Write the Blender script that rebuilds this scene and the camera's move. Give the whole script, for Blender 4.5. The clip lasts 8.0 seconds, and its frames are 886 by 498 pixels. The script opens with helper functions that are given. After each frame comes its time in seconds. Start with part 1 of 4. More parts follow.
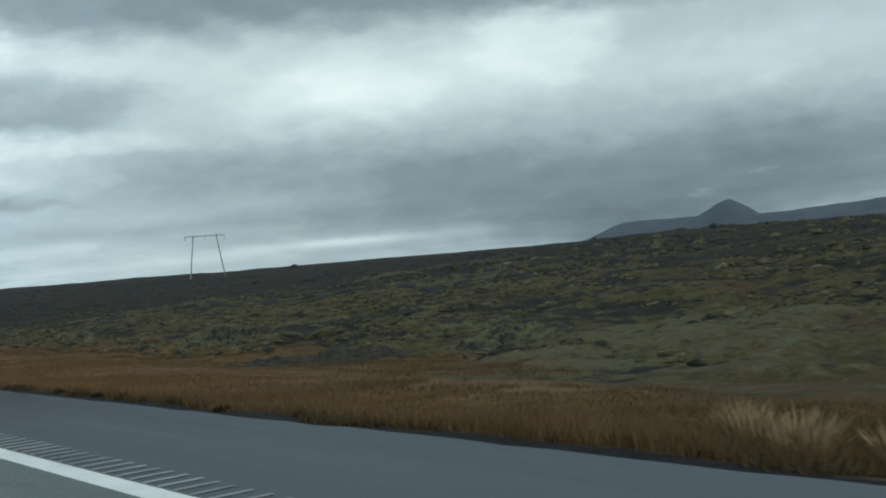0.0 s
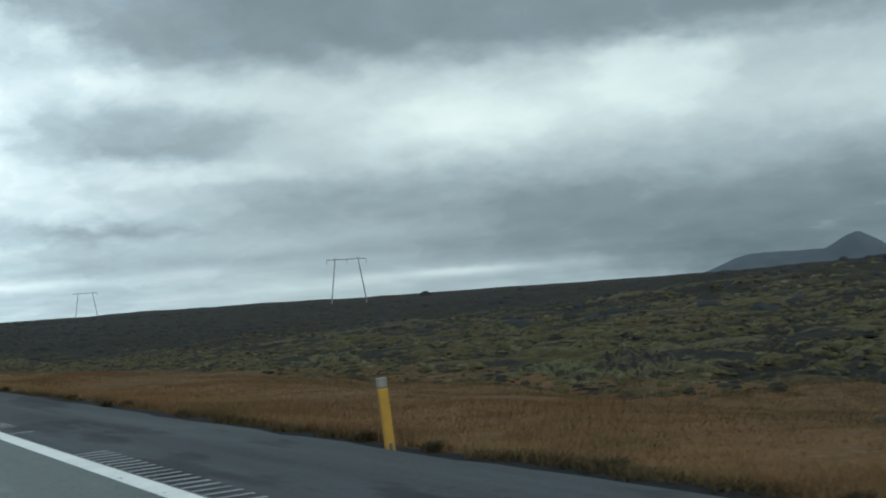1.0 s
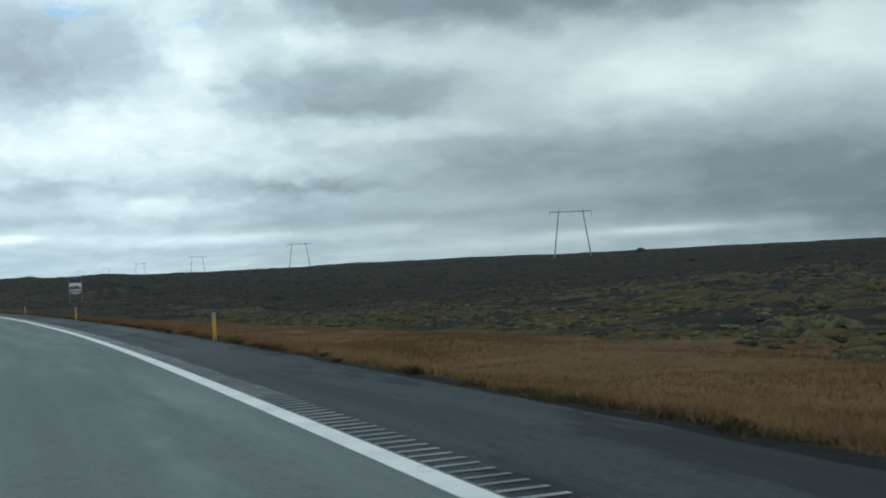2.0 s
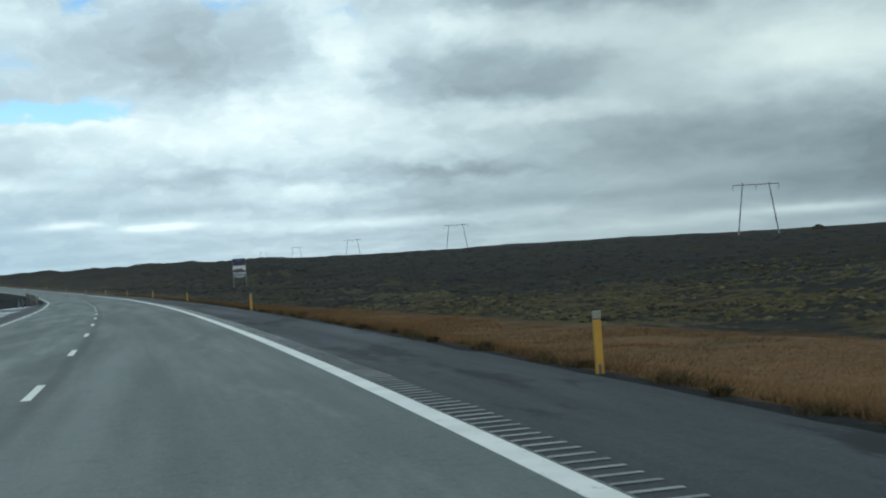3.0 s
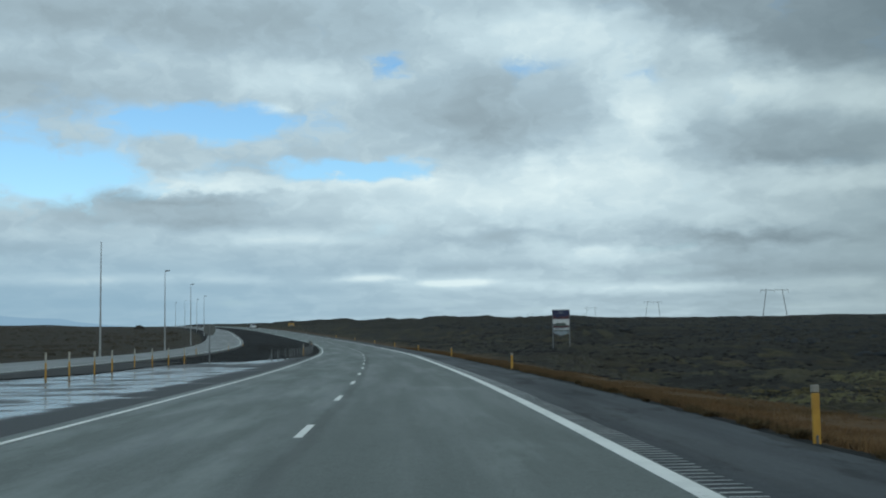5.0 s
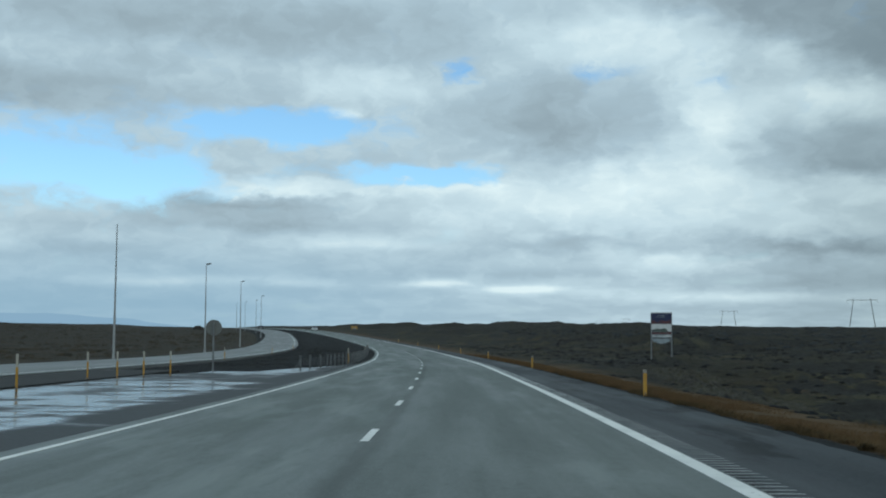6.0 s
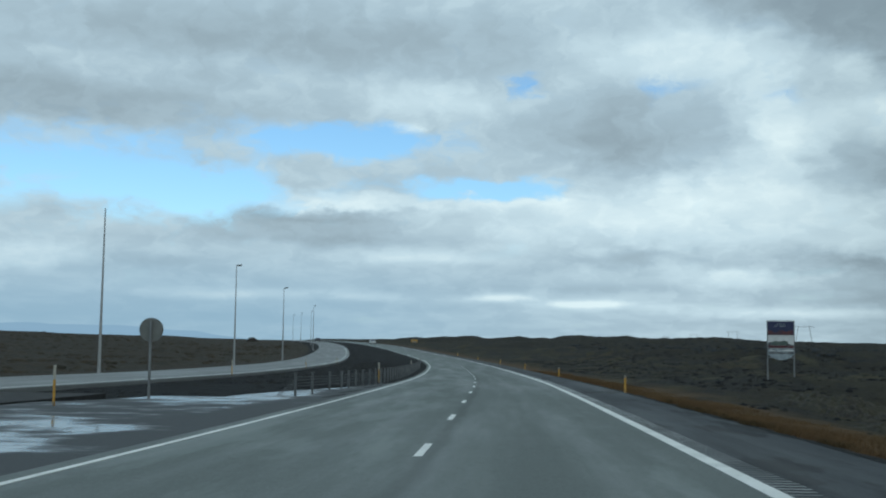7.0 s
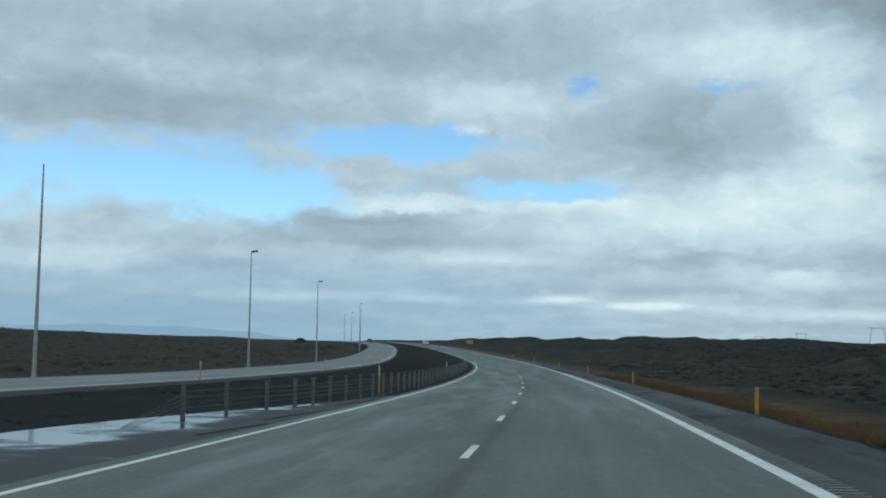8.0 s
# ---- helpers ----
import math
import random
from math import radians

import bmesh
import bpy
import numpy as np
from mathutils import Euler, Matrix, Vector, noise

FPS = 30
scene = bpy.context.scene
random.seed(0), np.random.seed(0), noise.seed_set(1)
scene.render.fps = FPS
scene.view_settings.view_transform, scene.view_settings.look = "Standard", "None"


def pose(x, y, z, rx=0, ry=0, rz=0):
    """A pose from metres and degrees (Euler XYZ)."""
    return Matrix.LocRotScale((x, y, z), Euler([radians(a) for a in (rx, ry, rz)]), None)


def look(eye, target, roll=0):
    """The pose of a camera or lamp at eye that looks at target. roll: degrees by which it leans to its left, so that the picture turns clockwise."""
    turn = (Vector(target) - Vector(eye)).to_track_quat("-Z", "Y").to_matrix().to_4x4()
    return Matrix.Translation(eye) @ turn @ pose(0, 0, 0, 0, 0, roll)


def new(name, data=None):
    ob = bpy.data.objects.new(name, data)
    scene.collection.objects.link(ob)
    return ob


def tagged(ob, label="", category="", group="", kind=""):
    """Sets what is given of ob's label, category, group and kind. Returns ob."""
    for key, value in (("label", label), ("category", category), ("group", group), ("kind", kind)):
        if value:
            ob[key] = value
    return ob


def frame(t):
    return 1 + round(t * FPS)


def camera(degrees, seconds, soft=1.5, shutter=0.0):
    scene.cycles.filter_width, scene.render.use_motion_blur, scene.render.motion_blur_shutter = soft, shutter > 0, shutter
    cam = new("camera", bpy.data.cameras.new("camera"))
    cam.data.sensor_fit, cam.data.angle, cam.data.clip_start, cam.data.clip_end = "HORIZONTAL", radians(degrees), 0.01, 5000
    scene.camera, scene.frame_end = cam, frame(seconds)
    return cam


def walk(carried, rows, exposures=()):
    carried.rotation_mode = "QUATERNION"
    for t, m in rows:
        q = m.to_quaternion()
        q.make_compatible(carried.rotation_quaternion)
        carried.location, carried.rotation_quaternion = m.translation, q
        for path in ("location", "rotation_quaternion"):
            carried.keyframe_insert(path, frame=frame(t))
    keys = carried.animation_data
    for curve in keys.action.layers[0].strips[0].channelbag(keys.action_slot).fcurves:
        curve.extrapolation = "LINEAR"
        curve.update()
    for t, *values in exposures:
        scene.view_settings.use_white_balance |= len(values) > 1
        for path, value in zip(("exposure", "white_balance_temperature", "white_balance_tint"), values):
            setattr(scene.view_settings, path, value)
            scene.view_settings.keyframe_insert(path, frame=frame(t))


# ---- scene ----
cam = camera(41.85, 8.0, soft=2.0, shutter=0.05)
PATH = [
    (0, pose(-0.322, 0.000, 1.176, 90.329, 4.843, -36.067)),
    (0.2, pose(-0.345, 3.225, 1.123, 90.743, 5.071, -37.060)),
    (0.5, pose(-0.243, 8.076, 1.047, 91.443, 5.253, -35.655)),
    (0.7, pose(-0.212, 11.319, 0.999, 91.899, 4.831, -33.514)),
    (1, pose(-0.149, 16.197, 0.929, 92.240, 4.110, -30.405)),
    (1.2, pose(-0.027, 19.458, 0.885, 92.203, 3.869, -27.775)),
    (1.5, pose(-0.170, 24.365, 0.823, 91.958, 3.001, -25.008)),
    (1.7, pose(0.010, 27.643, 0.783, 91.526, 3.985, -22.730)),
    (2, pose(0.100, 32.576, 0.727, 90.698, 2.961, -20.708)),
    (2.2, pose(0.160, 35.874, 0.689, 90.317, 3.736, -18.715)),
    (3.3, pose(0.377, 54.147, 0.474, 90.566, 3.014, -11.386)),
    (3.5, pose(0.369, 57.494, 0.434, 90.886, 2.994, -9.743)),
    (3.7, pose(0.305, 60.848, 0.393, 91.109, 2.955, -8.099)),
    (4, pose(0.180, 65.892, 0.332, 91.749, 2.252, -5.662)),
    (4.2, pose(0.071, 69.262, 0.292, 92.238, 1.712, -3.974)),
    (4.5, pose(-0.161, 74.329, 0.233, 92.864, 1.431, -1.813)),
    (4.7, pose(-0.290, 77.717, 0.194, 93.306, 1.152, -0.453)),
    (5, pose(-0.582, 82.808, 0.135, 93.794, 0.728, 0.892)),
    (5.2, pose(-0.718, 86.214, 0.097, 94.018, 0.463, 1.963)),
    (6.3, pose(-1.917, 105.052, -0.117, 94.165, -0.349, 4.715)),
    (6.5, pose(-2.124, 108.501, -0.158, 94.329, -0.307, 5.275)),
    (6.8, pose(-2.333, 113.695, -0.221, 94.578, -0.296, 6.515)),
    (7, pose(-2.617, 117.157, -0.263, 94.773, -0.712, 7.296)),
    (7.3, pose(-2.996, 122.368, -0.327, 94.915, -0.751, 8.249)),
    (7.5, pose(-3.200, 125.854, -0.370, 94.951, -0.675, 8.959)),
    (7.8, pose(-3.615, 131.089, -0.431, 94.884, -0.854, 9.693)),
    (8, pose(-3.836, 134.593, -0.471, 94.822, -0.833, 10.227)),
]
walk(cam, PATH, [(0, 0.36, 6350, 2), (0.9, 0.36, 6320, 2), (1.5, 0.20, 6300, 1), (2.2, 0.26, 6280, 1), (4.2, 0.18, 6190, 1), (5.1, -0.03, 6130, 1), (6.5, 0.03, 6060, 1), (8, -0.03, 6020, 1)])

# ---------------------------------------------------------------- world and light
SUN_AZ, SUN_EL = radians(150), radians(38)      # sun behind thick cloud, over the right shoulder
world = bpy.data.worlds.new("overcast_sky")
scene.world = world
world.use_nodes = True
wt = world.node_tree
wt.nodes.clear()


def wmath(op, a, b=None, c=None):
    n = wt.nodes.new("ShaderNodeMath")
    n.operation = op
    for i, v in enumerate((a, b, c)):
        if v is None:
            continue
        if isinstance(v, (int, float)):
            n.inputs[i].default_value = v
        else:
            wt.links.new(v, n.inputs[i])
    return n.outputs[0]


def wsum(terms):
    total = terms[0]
    for term in terms[1:]:
        total = wmath("ADD", total, term)
    return total


def wramp(value, low, high):
    n = wt.nodes.new("ShaderNodeMapRange")
    n.interpolation_type = "SMOOTHSTEP"
    wt.links.new(value, n.inputs[0])
    n.inputs[1].default_value, n.inputs[2].default_value = low, high
    return n.outputs[0]


def wnoise(az, el, sa, se, detail, rough, shift):
    v = wt.nodes.new("ShaderNodeCombineXYZ")
    wt.links.new(wmath("MULTIPLY", az, 1 / sa), v.inputs[0])
    wt.links.new(wmath("MULTIPLY", el, 1 / se), v.inputs[1])
    v.inputs[2].default_value = shift
    n = wt.nodes.new("ShaderNodeTexNoise")
    n.inputs["Scale"].default_value = 1.0
    n.inputs["Detail"].default_value = detail
    n.inputs["Roughness"].default_value = rough
    wt.links.new(v.outputs[0], n.inputs["Vector"])
    return n.outputs["Fac"]


coord = wt.nodes.new("ShaderNodeTexCoord")
split = wt.nodes.new("ShaderNodeSeparateXYZ")
wt.links.new(coord.outputs["Generated"], split.inputs[0])
AZ0 = wmath("MULTIPLY", wmath("ARCTAN2", split.outputs[0], split.outputs[1]), 180 / math.pi)
EL0 = wmath("MULTIPLY", wmath("ARCSINE", split.outputs[2]), 180 / math.pi)
# slow warp, so that cloud banks have torn edges
WA = wmath("MULTIPLY", wmath("SUBTRACT", wnoise(AZ0, EL0, 2.6, 1.3, 4, 0.55, 1.0), 0.5), 4.2)
WE = wmath("MULTIPLY", wmath("SUBTRACT", wnoise(AZ0, EL0, 2.6, 1.3, 4, 0.55, 7.0), 0.5), 1.9)
AZ, EL = wmath("ADD", AZ0, WA), wmath("ADD", EL0, WE)
ELK = wmath("ADD", EL0, wmath("MULTIPLY", WE, 0.12))


def spot(az, el, wa, we, up, power):
    a = wmath("MULTIPLY", wmath("SUBTRACT", AZ, az), 1 / wa)
    e = wmath("MULTIPLY", wmath("SUBTRACT", up, el), 1 / we)
    r = wmath("MULTIPLY_ADD", a, a, wmath("MULTIPLY", e, e))
    return wmath("EXPONENT", wmath("MULTIPLY", wmath("POWER", r, power), -1.0))


def bank(az, el, wa, we, amount):
    """A soft bank of cloud (or of clear sky) round a direction, in degrees."""
    return wmath("MULTIPLY", spot(az, el, wa, we, EL, 1.0), amount)


def slab(az, el, wa, we, amount):
    """A cloud of even tone with a firmer edge."""
    return wmath("MULTIPLY", spot(az, el, wa * 1.1, we * 1.15, EL, 2.0), amount)


def streak(az, el, wa, we, amount):
    """A thin level band just over the horizon."""
    return wmath("MULTIPLY", spot(az, el, wa, we * 1.2, ELK, 1.0), amount)


# heights are crowded together towards the horizon, as layers of cloud are
LOW = wmath("MAXIMUM", wmath("ADD", EL0, 1.2), 0.4)
EN = wmath("MULTIPLY_ADD", wmath("LOGARITHM", LOW, math.e), 4.0, wmath("MULTIPLY", EL0, 0.3))
FINE = wmath("SUBTRACT", wnoise(AZ, EN, 3.0, 1.15, 4, 0.42, 3.0), 0.5)
WIDE = wmath("SUBTRACT", wnoise(AZ0, EN, 11.0, 2.4, 2, 0.5, 5.0), 0.5)
OPEN = wramp(AZ0, 26, 6)
CURL = wramp(wnoise(AZ, EN, 1.5, 0.8, 4, 0.55, 11.0), 0.42, 0.62)
SLOPE = wmath("MULTIPLY", wmath("MAXIMUM", wmath("SUBTRACT", 17.0, AZ), 0.0), -0.42)
DECK = wmath("MULTIPLY", wramp(wsum([EL, SLOPE, wmath("MULTIPLY", FINE, 1.2)]), 10.5, 12.9), wramp(AZ, 0, 9))

BRIGHT = wsum([
    wmath("MULTIPLY", FINE, wmath("ADD", wmath("MULTIPLY", OPEN, 0.17), 0.17)), wmath("MULTIPLY", WIDE, 0.12),
    wmath("MULTIPLY", wmath("SUBTRACT", CURL, 0.5), wmath("ADD", wmath("MULTIPLY", OPEN, 0.05), 0.015)),
    bank(34, 1.8, 14, 1.6, -0.14), bank(45, 0.8, 7, 1.3, -0.26), bank(58, 2.5, 9, 3.0, -0.14), bank(15, 2.2, 7, 1.6, -0.12), bank(24, 5.2, 8, 1.2, -0.10), bank(-10, 14.5, 12, 1.6, -0.10), bank(-27, 13.8, 8, 1.6, -0.06), bank(-22, 12.5, 13, 3.0, -0.07), bank(4, 6.0, 9, 3.5, 0.06),
    # the dark deck overhead, sloping up to the open side
    wmath("MULTIPLY", DECK, -0.34),
    bank(32.8, 8.6, 7.0, 1.62, 0.2), slab(41.6, 9.9, 3.6, 1.62, 0.22), bank(50.9, 8, 9.2, 1.62, 0.1),
    bank(19.1, 10.2, 6.1, 1.08, 0.16), bank(18.6, 6.5, 5.6, 0.49, 0.12), bank(21.8, 4.5, 8.4, 2.43, 0.06),
    bank(43.7, 2.8, 10.1, 2.16, -0.2), bank(34.1, 4.4, 16.8, 2.97, -0.08), bank(51.9, 4.7, 9.8, 2.16, -0.1),
    bank(54.4, 3.3, 8.4, 1.89, -0.14), bank(51.7, 1.5, 7.3, 1.35, -0.1), bank(34.1, 4.7, 7.0, 1.08, -0.08),
    streak(18.9, 1.4, 5.3, 0.76, 0.1), streak(31, 1.1, 6.1, 0.27, 0.11), streak(37.5, 1.2, 4.5, 0.24, 0.06),
    streak(27.5, 2.5, 7.0, 0.32, -0.06), bank(32.1, 8.7, 7.3, 2.03, 0.16), slab(16.6, 8.7, 5.6, 1.22, -0.11),
    bank(16, 7.8, 3.6, 0.43, -0.05), slab(3.4, 9.5, 4.2, 1.08, -0.05), bank(8.2, 10.3, 2.5, 2.43, 0.24),
    bank(14.5, 11.3, 3.1, 0.70, 0.2), bank(7.7, 6.5, 8.4, 0.95, 0.14), bank(14.1, 4, 5.0, 0.35, -0.12),
    bank(3.7, 4.5, 3.1, 0.32, -0.12), bank(7.3, 3.2, 3.1, 0.59, 0.12), bank(24.2, 4.7, 4.5, 1.08, -0.12),
    bank(35.1, 4, 7.3, 1.35, -0.1), streak(10.7, 1.6, 5.3, 0.19, 0.12), streak(24, 0.8, 5.6, 0.27, 0.1),
    streak(30.9, 1.1, 4.5, 0.16, 0.16), streak(17.1, 2.4, 7.3, 0.27, -0.08), bank(4, 14.1, 4.7, 1.22, 0.3),
    slab(2, 10.7, 5.0, 1.68, -0.19), bank(0.2, 9.8, 2.5, 0.95, -0.12), bank(6.1, 9.6, 1.7, 0.95, -0.06),
    bank(9.5, 9.9, 1.3, 1.41, 0.16), bank(12.5, 13.4, 1.1, 0.68, 0.22), slab(16.3, 8.6, 5.3, 1.30, -0.10),
    bank(16.6, 7.6, 4.2, 0.43, -0.08), bank(5.5, 7.5, 4.2, 0.76, 0.2), bank(-0.4, 6, 7.8, 0.81, 0.16),
    bank(-7.3, 11.7, 3.1, 0.59, 0.14), bank(13.3, 4, 5.3, 0.43, -0.18), bank(6.8, 3.4, 2.0, 0.81, 0.16),
    bank(1, 4.2, 4.7, 0.38, -0.12), bank(12, 5.2, 5.6, 0.49, 0.1), streak(-4.9, 2.3, 1.7, 0.16, 0.24),
    streak(-0.1, 2.1, 2.7, 0.16, 0.3), streak(8.7, 1.8, 4.5, 0.19, 0.18), streak(17.9, 1.9, 2.5, 0.22, 0.06),
    streak(-10.9, 2.3, 1.7, 0.19, 0.2), streak(-18.1, 2.3, 3.1, 0.16, 0.22), streak(-7.1, 4.2, 3.4, 0.19, 0.16),
    streak(2.4, 2.9, 8.4, 0.24, -0.1), streak(5.1, 0.9, 14.0, 0.38, -0.06), slab(-14.2, 5.7, 5.3, 0.59, -0.2),
    bank(-12.8, 6.8, 4.7, 0.24, 0.26), slab(-11.5, 14.5, 9.2, 1.08, -0.08), bank(-15.5, 12.5, 7.3, 0.68, 0.05),
    slab(-27.3, 11.3, 8.9, 0.97, -0.2), bank(-23.9, 13.4, 8.9, 0.54, 0.1), slab(-18.5, 15.6, 14.0, 1.08, -0.08),
    bank(-8, 12.5, 3.1, 0.81, 0.16), slab(-14.9, 6.3, 4.7, 0.38, -0.14), bank(-11, 7.2, 5.3, 0.35, 0.22),
    bank(-2.9, 7.1, 4.2, 0.43, 0.18), bank(-28, 4, 3.9, 0.81, 0.26), bank(-22.3, 3.8, 4.5, 0.49, -0.14),
    streak(-9.3, 4.4, 2.8, 0.27, 0.14), streak(-16.5, 2.5, 4.7, 0.19, 0.18), streak(-4.2, 2.4, 1.4, 0.16, 0.24),
    streak(0.4, 2.1, 2.5, 0.16, 0.24), streak(-12.7, 5.1, 7.3, 0.27, -0.1), streak(-23.5, 1.3, 9.2, 0.38, -0.12),
    streak(-9.4, 10.7, 0.9, 0.22, 0.3),
])
LEVEL = wmath("ADD", BRIGHT, 0.58)


def cloud_ramp(*colours):
    ramp = wt.nodes.new("ShaderNodeValToRGB")
    wt.links.new(LEVEL, ramp.inputs[0])
    stops = ramp.color_ramp.elements
    stops[0].position, stops[0].color = 0.0, (*colours[0], 1)
    stops[1].position, stops[1].color = 1.0, (*colours[4], 1)
    for position, colour in zip((0.26, 0.5, 0.74), colours[1:4]):
        stops.new(position).color = (*colour, 1)
    return ramp.outputs[0]


# slate under the thick deck, bluer and lighter where the cover breaks up
SLATE = cloud_ramp((0.105, 0.137, 0.16), (0.185, 0.23, 0.262), (0.315, 0.38, 0.415), (0.49, 0.565, 0.59), (0.68, 0.75, 0.75))
BROKEN = cloud_ramp((0.24, 0.29, 0.34), (0.33, 0.395, 0.445), (0.435, 0.525, 0.595), (0.61, 0.71, 0.77), (0.84, 0.91, 0.92))
tone = wt.nodes.new("ShaderNodeMix")
tone.data_type = "RGBA"
wt.links.new(wramp(AZ, 26, 4), tone.inputs["Factor"])
wt.links.new(SLATE, tone.inputs["A"])
wt.links.new(BROKEN, tone.inputs["B"])
# thin cover low on the open side lets the blue through
veil = wt.nodes.new("ShaderNodeMix")
veil.data_type = "RGBA"
wt.links.new(wmath("MULTIPLY", wmath("MULTIPLY", wramp(EL0, 6.0, 1.0), wramp(AZ0, 8, -18)), wmath("SUBTRACT", 1.0, wmath("MULTIPLY", LEVEL, 0.45))), veil.inputs["Factor"])
wt.links.new(tone.outputs["Result"], veil.inputs["A"])
veil.inputs["B"].default_value = (0.30, 0.44, 0.565, 1)
CLOUD = veil.outputs["Result"]
CLEAR = wramp(wsum([
    wmath("MULTIPLY", FINE, 0.9), wmath("MULTIPLY", wmath("SUBTRACT", CURL, 0.5), -0.25),
    bank(-3.4, 12.7, 0.9, 0.43, 0.95), bank(3.5, 12.5, 1.5, 0.54, 0.75), bank(9.1, 12, 1.3, 0.59, 0.55),
    bank(-12, 9.8, 5.3, 0.76, 0.85), bank(-5.4, 7.6, 3.9, 0.41, 0.95), bank(-19.6, 7.2, 3.9, 1.30, 0.95),
    bank(-13.4, 8.1, 3.6, 0.49, 0.45), bank(-24.3, 8.3, 8.4, 2.03, 0.95), bank(-12.7, 10.2, 4.2, 0.65, 0.8),
    bank(-5.4, 7.9, 3.9, 0.38, 0.85), bank(-35, 7.6, 6.1, 1.62, 0.8),
    bank(-14.4, 7.9, 1.7, 0.38, -0.5), bank(-18.1, 9.3, 1.7, 0.59, -0.45), bank(-14.1, 8.5, 2.0, 0.59, -0.45),
    bank(-27.7, 7.6, 1.7, 0.27, -0.25),
]), 0.15, 1.12)

sky = wt.nodes.new("ShaderNodeTexSky")
sky.sky_type = "NISHITA"
sky.sun_disc = False
sky.sun_elevation, sky.sun_rotation = SUN_EL, SUN_AZ
sky.air_density, sky.dust_density, sky.ozone_density = 1.0, 0.6, 1.5
blue = wt.nodes.new("ShaderNodeVectorMath")
blue.operation = "MULTIPLY"
wt.links.new(sky.outputs[0], blue.inputs[0])
blue.inputs[1].default_value = (0.098, 0.118, 0.132)
mix = wt.nodes.new("ShaderNodeMix")
mix.data_type = "RGBA"
wt.links.new(CLEAR, mix.inputs["Factor"])
wt.links.new(CLOUD, mix.inputs["A"])
wt.links.new(blue.outputs[0], mix.inputs["B"])
back = wt.nodes.new("ShaderNodeBackground")
back.inputs["Strength"].default_value = 1.0
wt.links.new(mix.outputs["Result"], back.inputs["Color"])
wout = wt.nodes.new("ShaderNodeOutputWorld")
wt.links.new(back.outputs[0], wout.inputs["Surface"])

lamp = bpy.data.lights.new("sun", "SUN")
lamp.energy, lamp.angle, lamp.color = 0.8, radians(25), (1.0, 0.96, 0.9)
sun = new("sun", lamp)
sun.matrix_world = look((0, 0, 300), Vector((0, 0, 300)) - Vector((math.sin(SUN_AZ) * math.cos(SUN_EL), math.cos(SUN_AZ) * math.cos(SUN_EL), math.sin(SUN_EL))))

# ---------------------------------------------------------------- the line of the road
KNOTS = np.array([0, 30, 60, 90, 120, 150, 180, 210, 240, 280, 320, 370, 430, 500, 600, 750.0])
BEND = np.array([-0.103, -0.203, 1.575, 0.5, 0.772, 0.237, 1.06, 0.352, 0.762, 1.021, 0.622, 0.302, 0.461, 0.661, 0.693, 0.3]) * 1e-3
GRADE = np.array([-1.666, -1.132, -1.218, -1.106, -1.242, -0.996, -1.023, -0.602, -0.276, 0.216, 0.717, 1.137, 1.392, 1.347, 0.9, 0.0]) * 1e-2
ST = np.arange(-80, 1600, 2.0)                      # stations along the road, in metres
i0 = int(np.argmin(abs(ST)))


def running(v):
    total = np.concatenate([[0], np.cumsum((v[1:] + v[:-1]) * (ST[1] - ST[0]) / 2)])
    return total - total[i0]


TH = running(np.interp(ST, KNOTS, BEND))
RZ = running(np.interp(ST, KNOTS, GRADE))
half_turn = np.concatenate([[TH[0]], (TH[1:] + TH[:-1]) / 2])
RX = np.cumsum(-np.sin(half_turn) * 2.0)
RY = np.cumsum(np.cos(half_turn) * 2.0)
RX, RY = RX - RX[i0], RY - RY[i0]
LINE_R, LINE_D, LINE_L = 2.285, -1.237, -4.737      # right edge line, lane line, left edge line
EDGE_R, EDGE_L = 4.40, -5.05                        # edges of the asphalt


def road(s, d, dz=0.0):
    """The place at station s, d metres to the right of the driven line, dz above the asphalt."""
    th = np.interp(s, ST, TH)
    return (float(np.interp(s, ST, RX) + d * np.cos(th)), float(np.interp(s, ST, RY) + d * np.sin(th)), float(np.interp(s, ST, RZ) + dz))


def road_turn(s):
    return math.degrees(np.interp(s, ST, TH))


def stations(x, y):
    """Station and offset of many points."""
    s, d, z = np.empty_like(x), np.empty_like(x), np.empty_like(x)
    for a in range(0, len(x), 20000):
        b = slice(a, a + 20000)
        k = np.argmin((x[b, None] - RX[None, ::4]) ** 2 + (y[b, None] - RY[None, ::4]) ** 2, axis=1) * 4
        dx, dy = x[b] - RX[k], y[b] - RY[k]
        s[b] = ST[k] - dx * np.sin(TH[k]) + dy * np.cos(TH[k])
        d[b] = dx * np.cos(TH[k]) + dy * np.sin(TH[k])
    return s, d


def lattice(x, y, seed):
    """Smooth value noise, -1 to 1."""
    xi, yi = np.floor(x), np.floor(y)
    fx, fy = x - xi, y - yi
    fx, fy = fx * fx * (3 - 2 * fx), fy * fy * (3 - 2 * fy)

    def h(a, b):
        v = np.sin(a * 127.1 + b * 311.7 + seed * 74.7) * 43758.5453
        return (v - np.floor(v)) * 2 - 1
    return (h(xi, yi) * (1 - fx) + h(xi + 1, yi) * fx) * (1 - fy) + (h(xi, yi + 1) * (1 - fx) + h(xi + 1, yi + 1) * fx) * fy


def smooth(v, a, b):
    u = np.clip((v - a) / (b - a), 0, 1)
    return u * u * (3 - 2 * u)


